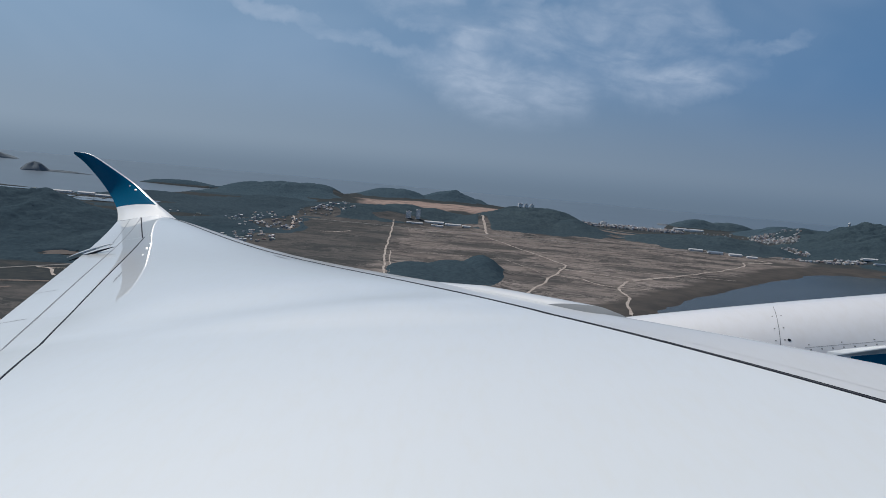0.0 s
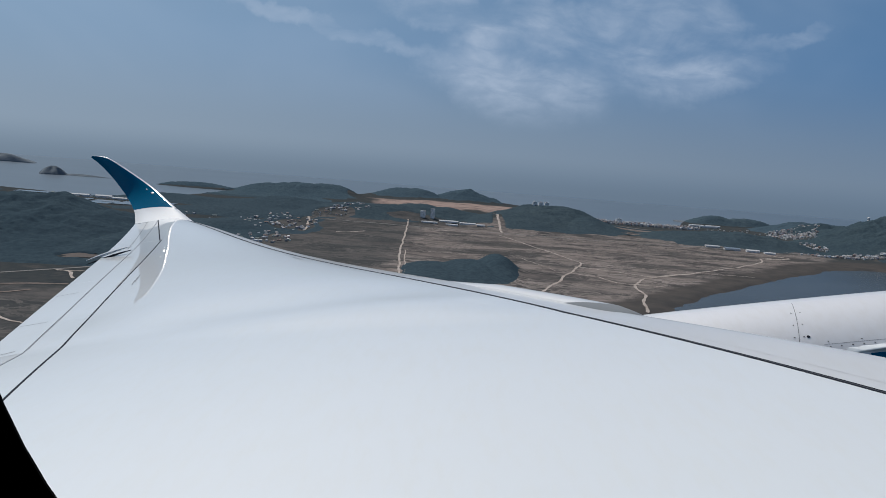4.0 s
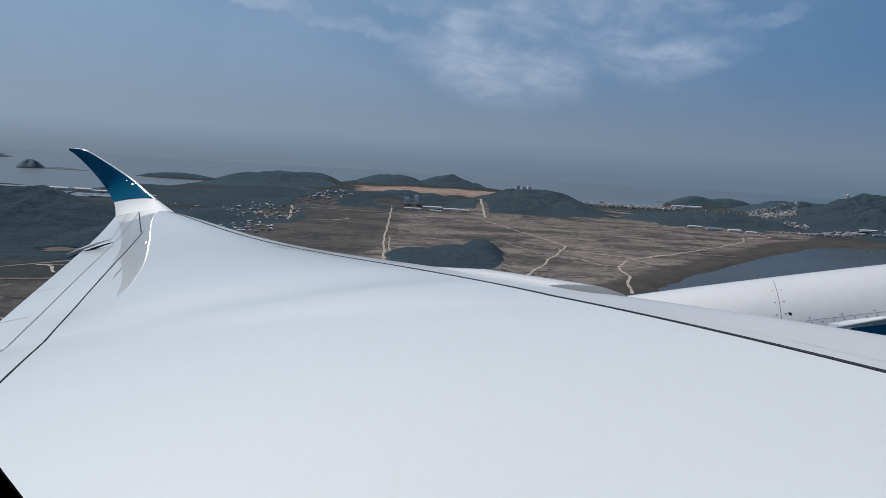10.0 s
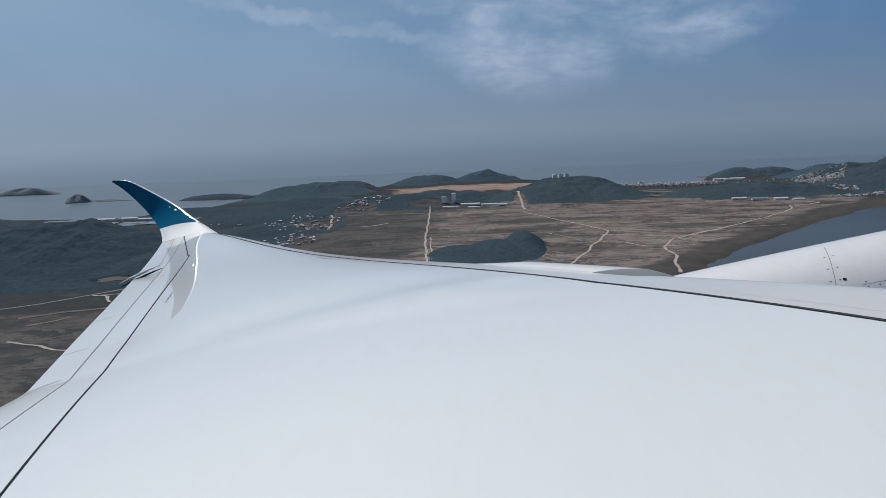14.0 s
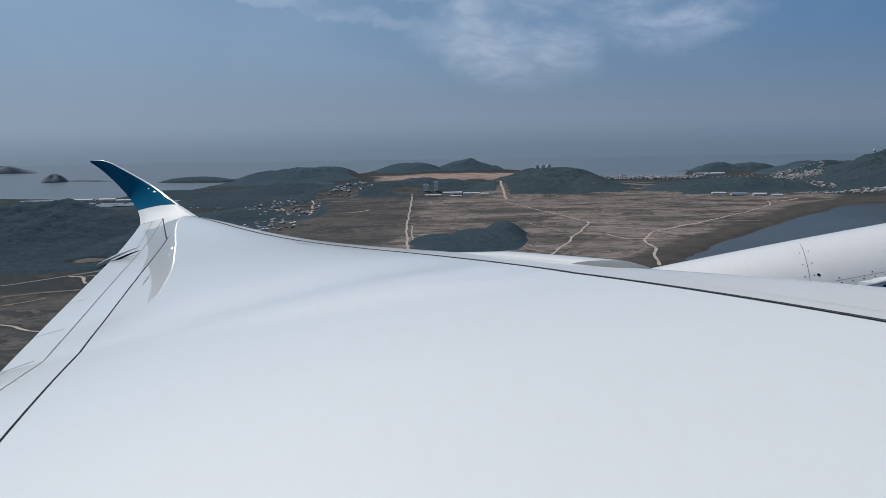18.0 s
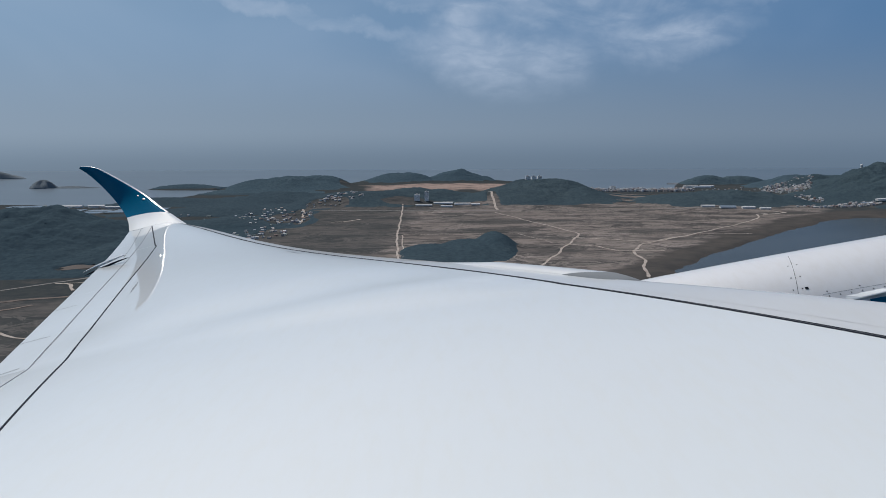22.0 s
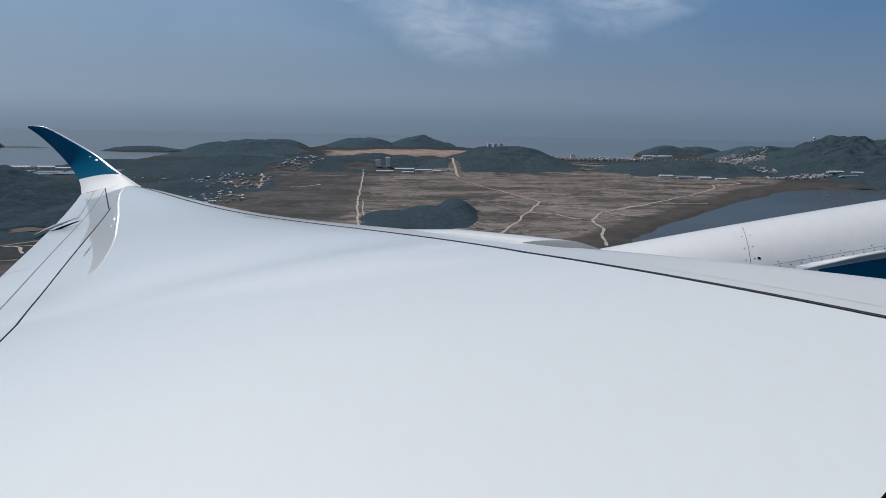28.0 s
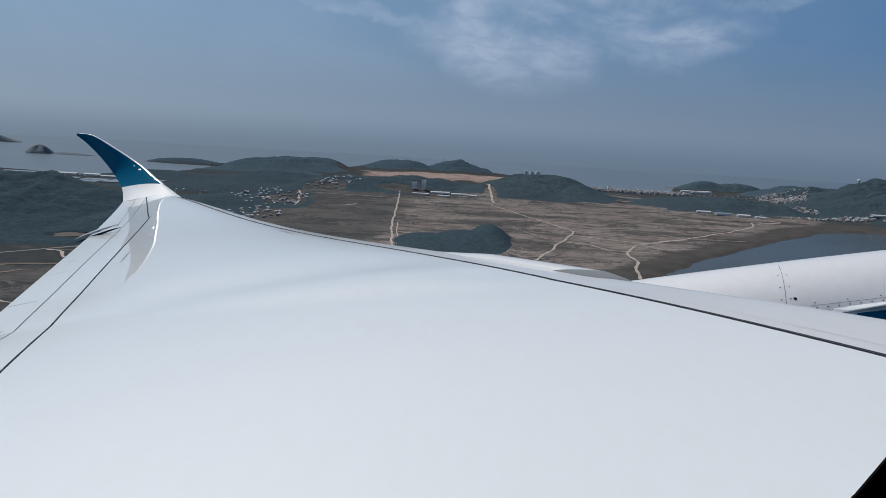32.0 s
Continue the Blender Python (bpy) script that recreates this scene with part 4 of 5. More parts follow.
def build_canopy():
    """The closed roof of the woods: one uneven sheet of crowns over each stretch of trees."""
    rng = np.random.default_rng(11)
    step = 3.7
    xs, ys = np.arange(-2300, 2700, step), np.arange(850, 3700, step)
    gx, gy = np.meshgrid(xs, ys)
    gx, gy = gx + rng.uniform(-1.4, 1.4, gx.shape), gy + rng.uniform(-1.4, 1.4, gx.shape)
    cover, hz = tree_cover(gx, gy), land_height(gx, gy)
    inside = (cover > -0.3) & (hz > 1.3) & (np.abs(gx) < 0.78 * gy + 150)
    lift = np.clip(cover * 1.7, -0.6, 1) * (2.6 + rng.uniform(-0.7, 0.8, gx.shape) + 0.6 * rough_at(gx, gy, 9.0))
    gz = hz + lift - 0.15
    n, m = gx.shape
    i, j = np.meshgrid(np.arange(n - 1), np.arange(m - 1), indexing="ij")
    ok = inside[:-1, :-1] & inside[1:, :-1] & inside[:-1, 1:] & inside[1:, 1:]
    base = (i * m + j)[ok]
    quads = np.stack([base, base + 1, base + m + 1, base + m], -1)
    mid_x, mid_y = gx.ravel()[base], gy.ravel()[base]
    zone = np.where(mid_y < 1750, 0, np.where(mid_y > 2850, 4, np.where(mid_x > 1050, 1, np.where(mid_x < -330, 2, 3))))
    co = np.stack([gx, gy, gz], -1).reshape(-1, 3)
    for z, label in enumerate(("closed canopy on the low hills, toned for less haze", "closed dark green canopy of the coastal hill", "closed dark canopy of the ridges behind the village",
                               "closed dark canopy of the ridge below the plateau", "closed canopy of the far headlands, paled to stand for haze")):
        q = quads[zone == z]
        used, inv = np.unique(q, return_inverse=True)
        q = inv.reshape(-1, 4)
        me = bpy.data.meshes.new("canopy")
        me.vertices.add(len(used))
        me.vertices.foreach_set("co", co[used].astype(np.float32).ravel())
        me.loops.add(q.size)
        me.loops.foreach_set("vertex_index", q.ravel().astype(np.int32))
        me.polygons.add(len(q))
        me.polygons.foreach_set("loop_start", np.arange(0, q.size, 4, dtype=np.int32))
        me.polygons.foreach_set("use_smooth", np.ones(len(q), dtype=bool))
        me.update(calc_edges=True)
        # same haze tones by zone as the single crowns
        me.materials.append((LEAF_LESS_HAZE, LEAF_LESS_HAZE, LEAF, LEAF, LEAF_MORE_HAZE)[z])
        tagged(new("canopy", me), label, "woods", "woods", "stuff")


build_canopy()



# ---------------------------------------------------------------- tracks and roads
DIRT = Nodes("pale_dirt_track")
DIRT = DIRT.done(Base_Color=DIRT.ramp(DIRT.noise(0.06, 5, 0.65), (0.3, (0.22, 0.18, 0.15)), (0.5, (0.36, 0.31, 0.27)), (0.75, (0.45, 0.41, 0.37))), Roughness=0.95)
EARTH = Nodes("bare_orange_earth")
EARTH = EARTH.done(Base_Color=EARTH.ramp(EARTH.noise(0.06, 5, 0.65), (0.36, (0.07, 0.06, 0.055)), (0.5, (0.13, 0.1, 0.085)), (0.62, (0.2, 0.155, 0.13)), (0.72, (0.27, 0.22, 0.19))), Roughness=0.95)
DAMP = plain("damp_brown_earth", (0.095, 0.08, 0.072), 0.95, scale=0.05)
TAR = plain("grey_road_surface", (0.16, 0.155, 0.15), 0.9, scale=0.05)


def path_points(pts, step=12.0):
    out = []
    for (ax, ay), (bx, by) in zip(pts, pts[1:]):
        n = max(2, int(math.hypot(bx - ax, by - ay) / step))
        out += [(ax + (bx - ax) * i / n, ay + (by - ay) * i / n) for i in range(n)]
    out.append(pts[-1])
    return out


def track(name, pts, width, mat, label, category="track", wander=2.0):
    p = path_points(pts)
    v = []
    for i, (x, y) in enumerate(p):
        a, b = p[max(0, i - 1)], p[min(len(p) - 1, i + 1)]
        d = math.hypot(b[0] - a[0], b[1] - a[1]) or 1
        nx, ny = -(b[1] - a[1]) / d, (b[0] - a[0]) / d
        off = wander * math.sin(x * 0.03 + y * 0.041) + 0.5 * wander * math.sin(x * 0.11 - y * 0.07)
        w = width / 2 * (1 + 0.25 * math.sin(i * 1.7) * (wander > 0))
        for s in (-1, 1):
            q = (x + nx * (off + s * w), y + ny * (off + s * w))
            v.append((*q, max(0.4, float(land_height(*q))) + 0.45))
    ob = part(name, mesh_from(name, v, grid_faces(len(p), 2)), mat)
    return tagged(ob, label, category, "tracks", "structure")


track("road", [(100, 1190), (111, 1231), (160, 1360), (202, 1482), (240, 1590), (256, 1648), (250, 1676), (190, 1860), (108, 2119)], 4.6, DIRT, "pale dirt track across the brown field")
track("road", [(262, 1130), (268, 1158), (301, 1286), (306, 1350), (310, 1397), (352, 1482), (410, 1545), (497, 1621), (660, 1790), (786, 1940), (821, 2032), (864, 2061)], 5.0, DIRT, "pale dirt track winding beside the lagoon")
track("road", [(202, 1482), (256, 1459), (278, 1397), (370, 1397)], 5.0, DIRT, "pale dirt track across the brown field")
track("road", [(228, 1586), (372, 1520), (412, 1536), (497, 1621)], 5.0, DIRT, "pale dirt track across the brown field")
track("road", [(-122, 1200), (-129, 1286), (-148, 1603), (-157, 2000), (-165, 2282)], 4.2, DIRT, "straight pale track beside the field", wander=1.0)
track("road", [(-112, 1180), (-118, 1290), (-128, 1440), (-138, 1640)], 2.4, DIRT, "second pale rut of the straight track", wander=1.0)
track("road", [(118, 2190), (119, 2330), (121, 2480), (112, 2600), (60, 2740)], 7, DIRT, "pale cutting climbing the wooded ridge", wander=1.0)
track("road", [(-402, 1850), (-413, 1945), (-434, 2080), (-460, 2220)], 6, DIRT, "pale road beside the village", wander=1.0)
track("road", [(-260, 1960), (-300, 1900), (-330, 1890)], 6, DIRT, "pale dirt spur")
track("road", [(-760, 1000), (-683, 1050), (-658, 1078), (-632, 1107), (-602, 1134), (-540, 1190), (-470, 1290)], 6, TAR, "grey country road below the woods", "road", 0)
track("road", [(256, 1640), (380, 1640), (520, 1625), (640, 1640)], 2.8, DIRT, "pale dirt track across the brown field")
track("road", [(312, 1400), (350, 1420), (385, 1412)], 2.4, DIRT, "pale dirt track across the brown field")
track("road", [(175, 1500), (120, 1660), (-140, 1640)], 2.0, DIRT, "faint dirt track across the brown field")
DITCH = plain("dark_wet_ditch", (0.05, 0.048, 0.045), 0.7, scale=0.05)
for a, c, y0 in ((-120, 760, 1985), (-60, 900, 2085), (-130, 240, 1720), (300, 700, 1850), (-100, 520, 1900)):
    track("ditch", [(a, y0), ((a + c) / 2, y0 + 14), (c, y0 - 30)], 3.2, DITCH, "dark narrow ditch across the brown field", "ditch", 1.0)
track("road", [(833, 2019), (930, 2090), (880, 2140)], 8, DIRT, "pale dirt track by the sheds")
track("road", [(-400, 2185), (0, 2172), (420, 2180), (900, 2200), (1080, 2210)], 7, TAR, "grey road along the far edge of the field", "road", 0)
track("road", [(-600, 842), (-548, 820), (-519, 801), (-470, 785)], 4, DIRT, "pale dirt track by small plots")
track("road", [(-629, 1099), (-616, 1099), (-604, 1090), (-592, 1070), (-580, 1050)], 4.5, DIRT, "pale forked path below the road")
track("road", [(-616, 1099), (-604, 1100), (-588, 1106)], 3.5, DIRT, "pale forked path below the road")
track("plot", [(-660, 962), (-631, 979), (-612, 994), (-587, 1004), (-565, 1012)], 9, EARTH, "narrow bare plot beside the fields", "plot")
track("plot", [(-622, 918), (-601, 936), (-586, 958)], 6, EARTH, "narrow bare plot beside the fields", "plot")
for x0, y0, x1, y1, w in ((420, 2440, 640, 2452, 9), (380, 2350, 560, 2356, 7), (500, 2600, 720, 2612, 10), (560, 2740, 760, 2750, 8)):
    track("plot", [(x0, y0), ((x0 + x1) / 2, y0 - 8), (x1, y1)], w, EARTH, "narrow bare plot behind the low trees", "plot")


# ---------------------------------------------------------------- buildings
def wall_mat(name, color):
    return plain(name, color, 0.85, vary=0.12, scale=0.3)


WALLS = [wall_mat("white_plaster", (0.7, 0.7, 0.69)), wall_mat("cream_plaster", (0.55, 0.51, 0.45)), wall_mat("grey_concrete", (0.38, 0.38, 0.38))]
BRIGHT = wall_mat("bright_white_plaster", (0.8, 0.8, 0.79))
ROOFS = [wall_mat("grey_roof", (0.2, 0.21, 0.22)), wall_mat("blue_metal_roof", (0.17, 0.22, 0.28)), wall_mat("rust_roof", (0.24, 0.16, 0.13)), wall_mat("pale_roof", (0.52, 0.525, 0.53)),
         wall_mat("green_roof", (0.18, 0.22, 0.2))]
GLASS = plain("dark_window_glass", (0.03, 0.04, 0.05), 0.15)


def box_mesh(name, w, d, h, z=0.0):
    bm = bmesh.new()
    bmesh.ops.create_cube(bm, size=1, matrix=Matrix.Translation((0, 0, z + h / 2)) @ Matrix.Diagonal((w, d, h, 1)))
    me = bpy.data.meshes.new(name)
    bm.to_mesh(me)
    bm.free()
    return me


def gable(w, d, z, rise, over=0.6):
    a, b = w / 2 + over, d / 2 + over
    v = [(-a, -b, z), (a, -b, z), (a, b, z), (-a, b, z), (-a, 0, z + rise), (a, 0, z + rise)]
    return mesh_from("roof", v, [(0, 1, 5, 4), (2, 3, 4, 5), (1, 2, 5), (3, 0, 4), (0, 3, 2, 1)], False)


def house(w, d, h, rise, wall, roof, label, group):
    e = empty("house", (0, 0, -50), label, "house", group)
    part("wall", box_mesh("wall", w, d, h), wall, e, smooth=False)
    part("roof", gable(w, d, h, rise), roof, e, smooth=False)
    for s in (-1, 1):
        wn = part("window", box_mesh("window", 1.4, 0.12, 1.3, h * 0.4), GLASS, e, smooth=False)
        wn.location = (s * w * 0.26, -d / 2 - 0.03, 0)
    return e


KINDS = []
for i, (w, d, h, rise) in enumerate([(13, 9, 4.5, 2.6), (10, 8, 4, 2.4), (16, 9, 5.5, 2.2), (11, 10, 7, 1.2), (20, 10, 5, 2.0)]):
    names = ("grey-roofed", "blue-roofed", "rust-roofed", "flat pale-roofed", "green-roofed")
    KINDS.append(house(w, d, h, rise, WALLS[i % 3], ROOFS[i], f"small {names[i]} village house with pale walls", "village houses"))


def village(cx, cy, rx, ry, count, seed, turn=0.0, apart=15):
    rng = random.Random(seed)
    placed = []
    tries = 0
    while len(placed) < count and tries < count * 40:
        tries += 1
        x, y = cx + rx * rng.uniform(-1, 1), cy + ry * rng.uniform(-1, 1)
        if ell(x, y, cx, cy, rx, ry) > 1 or any(math.hypot(x - a, y - b) < apart for a, b in placed):
            continue
        z = float(land_height(x, y))
        if z < 1.5:
            continue
        placed.append((x, y))
        o = copy_thing(rng.choice(KINDS), pose(x, y, z - 0.3, 0, 0, turn + rng.choice((0, 90)) + rng.uniform(-14, 14)))
        o.scale = [rng.uniform(0.38, 0.6)] * 3


village(1202, 2640, 50, 130, 34, 1, 20, 12)
village(1180, 2205, 95, 24, 20, 2, 0, 13)
village(-480, 1950, 95, 190, 28, 3, 15, 20)
village(-455, 1650, 60, 95, 13, 12, 15, 16)
village(-400, 2290, 60, 50, 16, 4)
village(-700, 1960, 120, 60, 10, 5)
village(720, 2950, 200, 36, 36, 6, 0, 12)
village(1080, 2960, 90, 60, 16, 11)
village(1190, 2830, 60, 50, 12, 7)
village(-1180, 2330, 150, 40, 20, 8)
village(-810, 1035, 60, 30, 10, 9)
village(-640, 2800, 120, 60, 10, 10)
for k in KINDS:
    for o in (*k.children_recursive, k):
        bpy.data.objects.remove(o)


def town(cx, cy, rx, ry, count, seed, label, tall=1.0):
    """Far, close-set houses: pale boxes with ridged roofs in one mesh."""
    rng = random.Random(seed)
    v, f = [], []
    for _ in range(count):
        x, y = cx + rx * rng.uniform(-1, 1), cy + ry * rng.uniform(-1, 1)
        z = float(land_height(x, y))
        if ell(x, y, cx, cy, rx, ry) > 1 or z < 1.5:
            continue
        w, d, h = rng.uniform(2.0, 4.4), rng.uniform(1.9, 3.4), rng.choice((2.5, 3, 3.5, 5)) * tall
        c, s = math.cos(rng.uniform(-0.4, 0.4)), math.sin(rng.uniform(-0.4, 0.4))
        k = len(v)
        for i, j, zz in ((-1, -1, -1), (1, -1, -1), (1, 1, -1), (-1, 1, -1), (-1, -1, h), (1, -1, h), (1, 1, h), (-1, 1, h), (-1, 0, h + 1.0), (1, 0, h + 1.0)):
            v.append((x + c * i * w - s * j * d, y + s * i * w + c * j * d, z + zz))
        f += [tuple(k + n for n in q) for q in ((0, 1, 5, 4), (1, 2, 6, 9, 5), (2, 3, 7, 6), (3, 0, 4, 8, 7), (4, 5, 9, 8), (6, 7, 8, 9))]
    tagged(part("town", mesh_from("town", v, f, False), TOWN), label, "town", "far towns", "stuff")


TOWN = Nodes("pale_town_walls")
TOWN = TOWN.done(Base_Color=TOWN.ramp(TOWN.n("ShaderNodeNewGeometry").outputs["Random Per Island"], (0.0, (0.2, 0.21, 0.22)), (0.3, (0.36, 0.36, 0.36)), (0.55, (0.56, 0.56, 0.55)),
                                      (0.78, (0.28, 0.19, 0.16)), (0.9, (0.2, 0.25, 0.32)), (1.0, (0.85, 0.85, 0.84))), Roughness=0.85)
town(720, 2955, 250, 70, 900, 21, "close-set pale seafront town below the ridge", 1.9)
town(1215, 2700, 60, 140, 240, 22, "close-set pale hillside village houses", 1.4)
town(1290, 2780, 60, 60, 60, 27, "pale houses climbing the wooded slope")
town(-480, 1960, 100, 190, 90, 24, "close-set pale village houses beside the dark field")
town(1135, 2390, 34, 90, 50, 29, "scattered pale houses in the wooded gap")
town(-455, 1650, 62, 100, 46, 25, "close-set pale village houses at the field's edge")
town(-360, 2340, 70, 40, 50, 26, "close-set pale houses at the foot of the ridge")
town(1190, 2212, 80, 28, 90, 23, "close-set pale village houses by the lagoon")
town(1070, 2205, 60, 14, 36, 28, "low pale buildings along the lagoon road")


def block(x, y, w, d, floors, label, turn=0.0, wall=None, cols=5):
    z = float(land_height(x, y)) - 0.5
    h = floors * 2.9
    e = empty("apartment_block", (x, y, z), label, "building", "tall blocks")
    e.rotation_euler = (0, 0, radians(turn))
    part("wall", box_mesh("wall", w, d, h), wall or WALLS[0], e, smooth=False)
    part("roof", box_mesh("roof", w + 0.5, d + 0.5, 0.8, h), ROOFS[3], e, smooth=False)
    part("stair_head", box_mesh("stair_head", 4, 4, 3, h + 0.8), WALLS[2], e, smooth=False)
    pane = None
    for f in range(floors):
        for c in range(cols):
            px = (c + 0.5) / cols * w - w / 2
            if pane is None:
                pane = box_mesh("window", w / cols * 0.38, 0.2, 1.2)
                pane.materials.append(GLASS)
            wn = part("window", pane, None, e)
            wn.location = (px, -d / 2 - 0.04, f * 2.9 + 0.9)
    return e


block(-122, 2330, 16, 12, 7, "white tower block beside the field", wall=BRIGHT)
block(-92, 2350, 13, 13, 10, "tall white tower block beside the field", wall=BRIGHT)
for dx in (0, 22, 44):
    block(266 + dx, 2662 + dx * 0.3, 14, 11, 5, "white apartment block on the wooded hill", 5, BRIGHT)
for dx, fl in ((0, 4), (34, 3), (85, 6), (128, 3), (205, 4), (292, 3)):
    block(560 + dx, 2960 + (dx % 7) * 5, 15 + dx % 11, 10, fl, "pale concrete building on the seafront", 8, BRIGHT)


def shed(x, y, w, d, h, roof, label, turn=0.0):
    z = float(land_height(x, y)) - 0.3
    e = empty("shed", (x, y, z), label, "shed", "sheds")
    e.rotation_euler = (0, 0, radians(turn))
    part("wall", box_mesh("wall", w, d, h), WALLS[0], e, smooth=False)
    part("roof", gable(w, d, h, d * 0.16), roof, e, smooth=False)


FIELD_SHEDS = [(-40, 2330, 60, 14, 5, 3), (20, 2325, 50, 12, 5, 2), (60, 2300, 26, 12, 4, 0), (-100, 2270, 50, 9, 4, 0), (-30, 2275, 36, 9, 4, 0), (800, 2185, 44, 17, 5, -4), 
    (856, 2172, 36, 15, 5, -4), (900, 2158, 30, 12, 4, -6), (750, 2210, 40, 13, 4, -3), (1235, 2215, 40, 12, 4, 0)]
SHORE_SHEDS = [(1290, 2225, 52, 14, 5, 6), (1345, 2200, 36, 12, 4, -4), (1305, 2175, 60, 10, 4, 3), (-1190, 2310, 60, 16, 6, 4), (-1120, 2322, 50, 16, 6, 4), (-1060, 2300, 44, 14, 5, 4), 
    (-1250, 2290, 70, 12, 5, 4), (1010, 3120, 60, 14, 7, 0), (1080, 3125, 60, 14, 7, 0), (1050, 3090, 70, 12, 6, 0)]
for x, y, w, d, h, t in FIELD_SHEDS + SHORE_SHEDS:
    shed(x, y, w, d, h, ROOFS[3] if (x + y) % 3 else ROOFS[1], "long pale-roofed shed on the low ground", t)


def radome(x, y, r):
    z = float(land_height(x, y))
    e = empty("radome", (x, y, z + 9), "white ball radome on the wooded hilltop", "radome", "radomes")
    bm = bmesh.new()
    bmesh.ops.create_icosphere(bm, subdivisions=3, radius=r, matrix=Matrix.Translation((0, 0, r * 0.8 + 3)))
    part("dome", bm, WALLS[0], e)
    bm = bmesh.new()
    bmesh.ops.create_cone(bm, cap_ends=True, segments=16, radius1=r * 0.8, radius2=r * 0.7, depth=18, matrix=Matrix.Translation((0, 0, -5)))
    part("tower", bm, WALLS[2], e)


radome(1440, 2620, 5)
radome(1730, 2600, 6)
radome(1560, 2640, 4)


def breakwater():
    v = []
    pts = path_points([(1040, 3380), (1000, 3400), (1010, 3430), (1090, 3440)], 10)
    for i, (x, y) in enumerate(pts):
        for dx, z in ((-7, -2), (-3, 4.2), (3, 4.2), (7, -2)):
            v.append((x, y + dx, z + 0.3 * math.sin(i * 2.1 + dx)))
    tagged(part("breakwater", mesh_from("breakwater", v, grid_faces(len(pts), 4), False), WALLS[2]), "grey concrete breakwater in the sea", "breakwater", kind="structure")


breakwater()


# ---------------------------------------------------------------- ponds, bare cut and low fields by the coast
POND = Nodes("pale_pond_water")
POND = POND.done(Base_Color=POND.ramp(POND.noise(0.02, 4), (0.4, (0.09, 0.11, 0.125)), (0.6, (0.14, 0.155, 0.165))), Roughness=0.15, IOR=1.33)


def pond(x, y, w, d, turn):
    c, s = math.cos(radians(turn)), math.sin(radians(turn))
    z = max(float(land_height(x + i * w / 2, y + j * d / 2)) for i in (-1, 0, 1) for j in (-1, 0, 1)) + 0.25
    v = []
    for i, j in ((-1, -1), (1, -1), (1, 1), (-1, 1)):
        for zz in (z, z - 1.5):
            v.append((x + c * i * w / 2 - s * j * d / 2, y + s * i * w / 2 + c * j * d / 2, zz))
    f = [(0, 2, 4, 6)] + [(k, k + 1, (k + 3) % 8, (k + 2) % 8) for k in (0, 2, 4, 6)]
    tagged(part("pond", mesh_from("pond", v, f, False), POND), "shallow pale pond on the coastal flat", "pond", "ponds", "structure")


for i in range(4):
    for j in range(2):
        pond(-1150 + 84 * i, 2160 + 62 * j, 72, 50, 3)
pond(-1290, 2240, 110, 40, 6)


def bare_cut(cx, cy, rx, ry):
    v, rows, cols = [], 8, 28
    for i in range(rows):
        for j in range(cols):
            a = 2 * math.pi * j / cols
            k = i / (rows - 1) * (1 + 0.2 * math.sin(3 * a + 1) + 0.12 * math.sin(5 * a))
            x, y = cx + rx * k * math.cos(a), cy + ry * k * math.sin(a)
            v.append((x, y, float(land_height(x, y)) + 0.7))
    tagged(part("bare_earth", mesh_from("bare_earth", v, grid_faces(rows, cols, True)), DAMP), "bare brown earth cut into the wooded slope", "earth", kind="structure")


bare_cut(-640, 1196, 32, 11)


# ---------------------------------------------------------------- the airfield behind
CONCRETE = plain("worn_runway_concrete", (0.27, 0.26, 0.25), 0.9, scale=0.02)
CHECK_DARK = wall_mat("dark_check_panels", (0.07, 0.08, 0.1))


def slab(name, x0, x1, y0, y1, label):
    xs = np.linspace(x0, x1, max(2, int((x1 - x0) / 40)))
    v = []
    for x in xs:
        for y in (y0, y1):
            v.append((x, y, float(land_height(x, y)) + 0.35))
    tagged(part(name, mesh_from(name, v, grid_faces(len(xs), 2)), CONCRETE), label, "runway", kind="structure")


slab("runway", -3400, -420, 170, 230, "long grey concrete runway beside brown grass")
slab("taxiway", -3000, -500, 330, 352, "narrow grey concrete taxiway")
slab("apron", -1700, -980, 470, 600, "wide grey concrete apron")


def checkered_block(x, y):
    z = float(land_height(x, y)) - 0.5
    e = empty("checkered_block", (x, y, z), "tall block clad in dark and pale check panels", "building")
    part("wall", box_mesh("wall", 34, 16, 36), WALLS[0], e, smooth=False)
    part("roof", box_mesh("roof", 35, 17, 0.8, 36), ROOFS[3], e, smooth=False)
    pane = box_mesh("panel", 3.4, 0.16, 3.6)
    pane.materials.append(CHECK_DARK)
    for i in range(10):
        for j in range(10):
            if (i + j) % 2:
                p = part("panel", pane, None, e)
                p.location = (-15.3 + 3.4 * i, -8.06, 3.6 * j)


checkered_block(-1080, 740)
for x, w in ((-1500, 90), (-1380, 70), (-1250, 60)):
    shed(x, 650, w, 34, 12, ROOFS[3], "long grey hangar beside the apron")


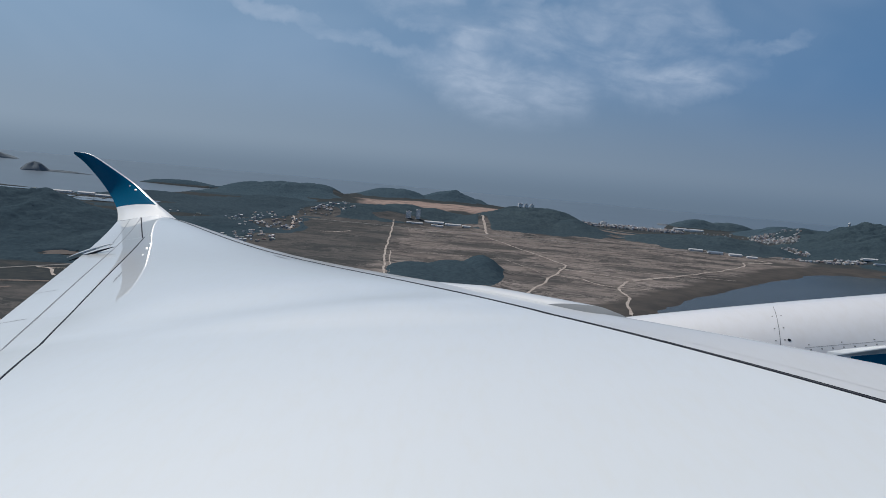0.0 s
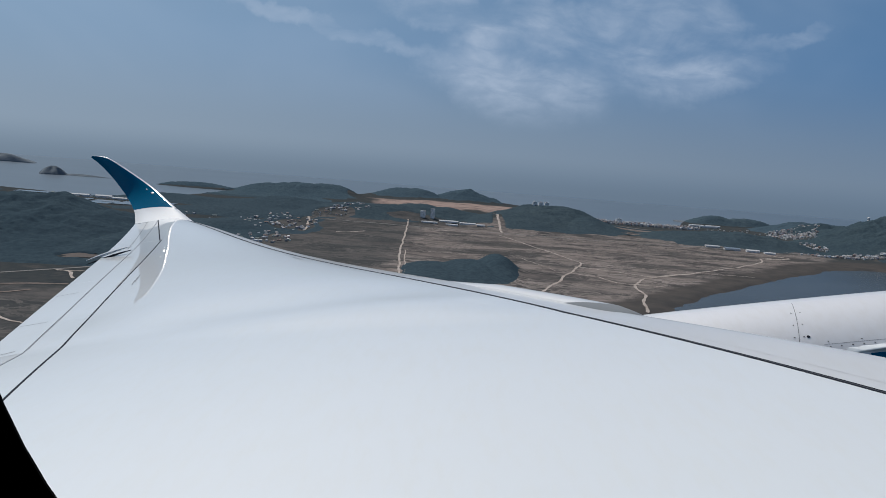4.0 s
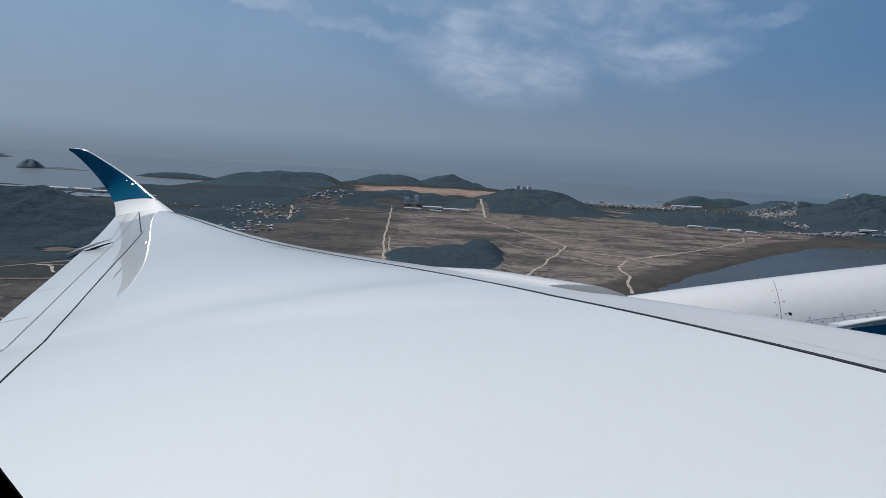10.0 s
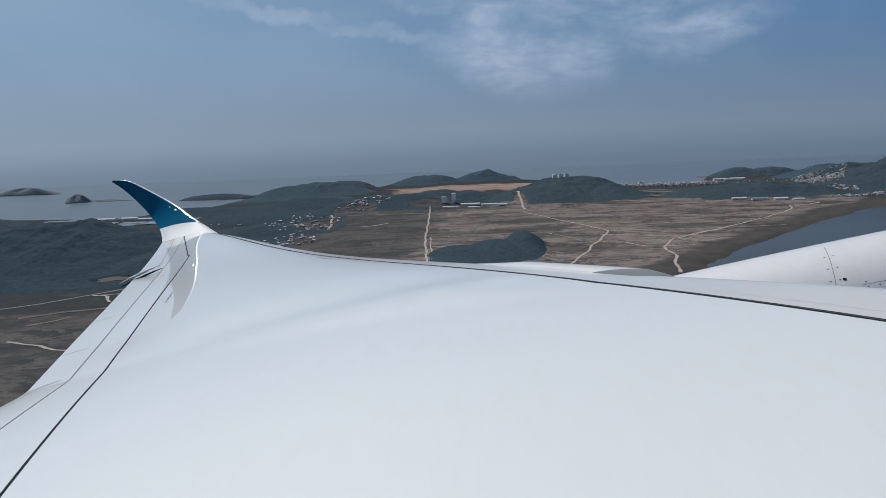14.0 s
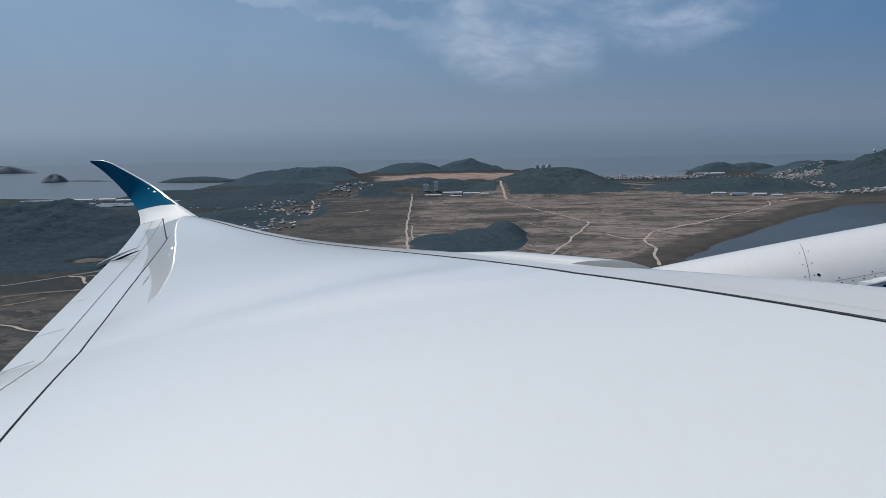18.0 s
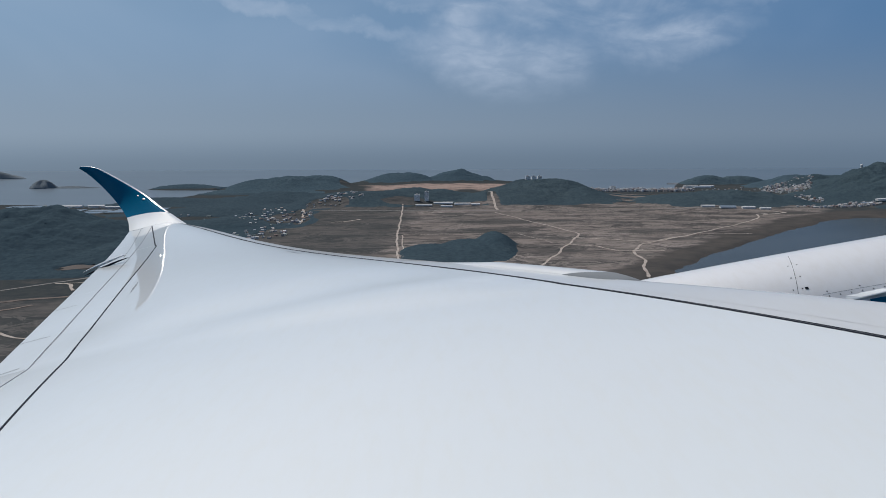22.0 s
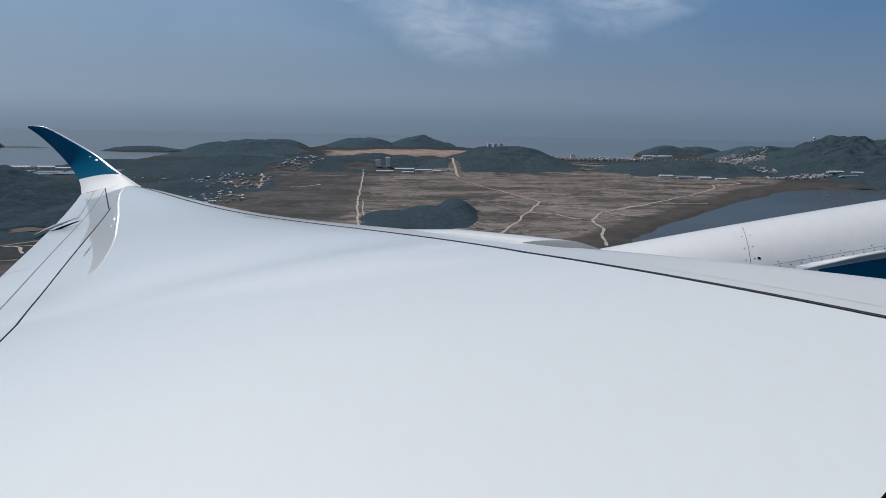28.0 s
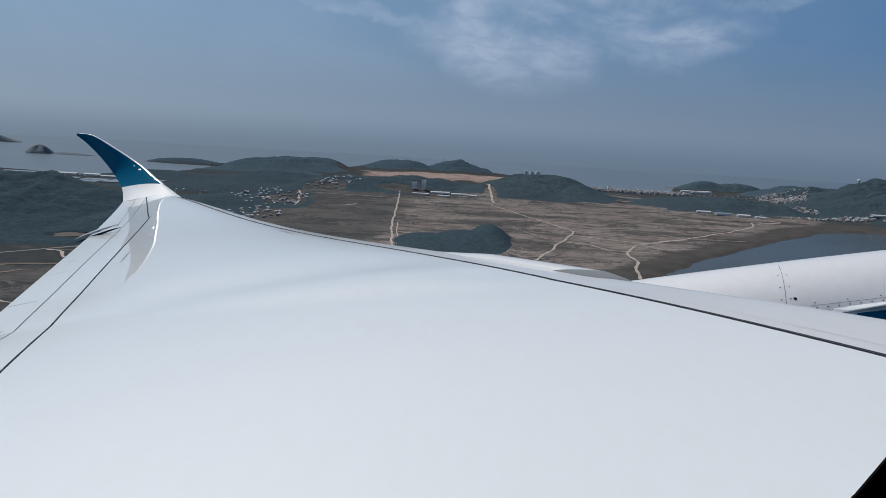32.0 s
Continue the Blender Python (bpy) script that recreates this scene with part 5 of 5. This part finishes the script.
def parked_jet(x, y, turn):
    z = float(land_height(x, y)) + 0.4
    e = empty("parked_jet", (x, y, z), "white jet parked on the apron", "airplane", "parked jets")
    e.rotation_euler = (0, 0, radians(turn))
    v, rows, cols = [], 24, 16
    for i in range(rows):
        k = i / (rows - 1)
        r = 1.95 * min(1, (k * 7 + 0.02) ** 0.5) * min(1, ((1 - k) * 3 + 0.03) ** 0.7)
        for j in range(cols):
            a = 2 * math.pi * j / cols
            v.append((19 - 38 * k, r * math.cos(a), 3.6 + r * math.sin(a) + max(0, k - 0.7) * 4))
    part("fuselage", mesh_from("fuselage", v, grid_faces(rows, cols, True)), NACELLE_WHITE, e)
    for s in (-1, 1):
        v = [(4, s * 1.5, 2.7), (-3, s * 1.5, 2.7), (-7, s * 17, 4.0), (-5.2, s * 17, 4.0), (4, s * 1.5, 3.2), (-3, s * 1.5, 2.9), (-7, s * 17, 4.1), (-5.2, s * 17, 4.2)]
        part("wing", mesh_from("wing", v, [(0, 1, 2, 3), (7, 6, 5, 4), (0, 4, 5, 1), (1, 5, 6, 2), (2, 6, 7, 3), (3, 7, 4, 0)], False), NACELLE_WHITE, e)
        bm = bmesh.new()
        bmesh.ops.create_cone(bm, cap_ends=True, segments=16, radius1=1.1, radius2=0.9, depth=4, matrix=Matrix.Translation((2.5, s * 5.6, 1.9)) @ Matrix.Rotation(radians(90), 4, "Y"))
        part("engine", bm, NACELLE_WHITE, e)
        bm = bmesh.new()
        bmesh.ops.create_cone(bm, cap_ends=True, segments=12, radius1=0.55, radius2=0.55, depth=0.5, matrix=Matrix.Translation((-1, s * 3, 0.55)) @ Matrix.Rotation(radians(90), 4, "X"))
        part("wheel", bm, SEAL, e)
        part("leg", box_mesh("leg", 0.3, 0.3, 2.2, 0.6), ALLOY, e).location = (-1, s * 3, 0)
    part("nose_leg", box_mesh("nose_leg", 0.3, 0.3, 2.0, 0.0), ALLOY, e).location = (14, 0, 0)
    v = [(-14, -0.2, 5), (-19, -0.2, 5.6), (-20.5, -0.2, 11.5), (-18, -0.2, 11.5), (-14, 0.2, 5), (-19, 0.2, 5.6), (-20.5, 0.2, 11.5), (-18, 0.2, 11.5)]
    part("fin", mesh_from("fin", v, [(0, 1, 2, 3), (7, 6, 5, 4), (0, 4, 5, 1), (1, 5, 6, 2), (2, 6, 7, 3), (3, 7, 4, 0)], False), TEAL, e)


parked_jet(-1450, 540, 100)
parked_jet(-1330, 545, 95)
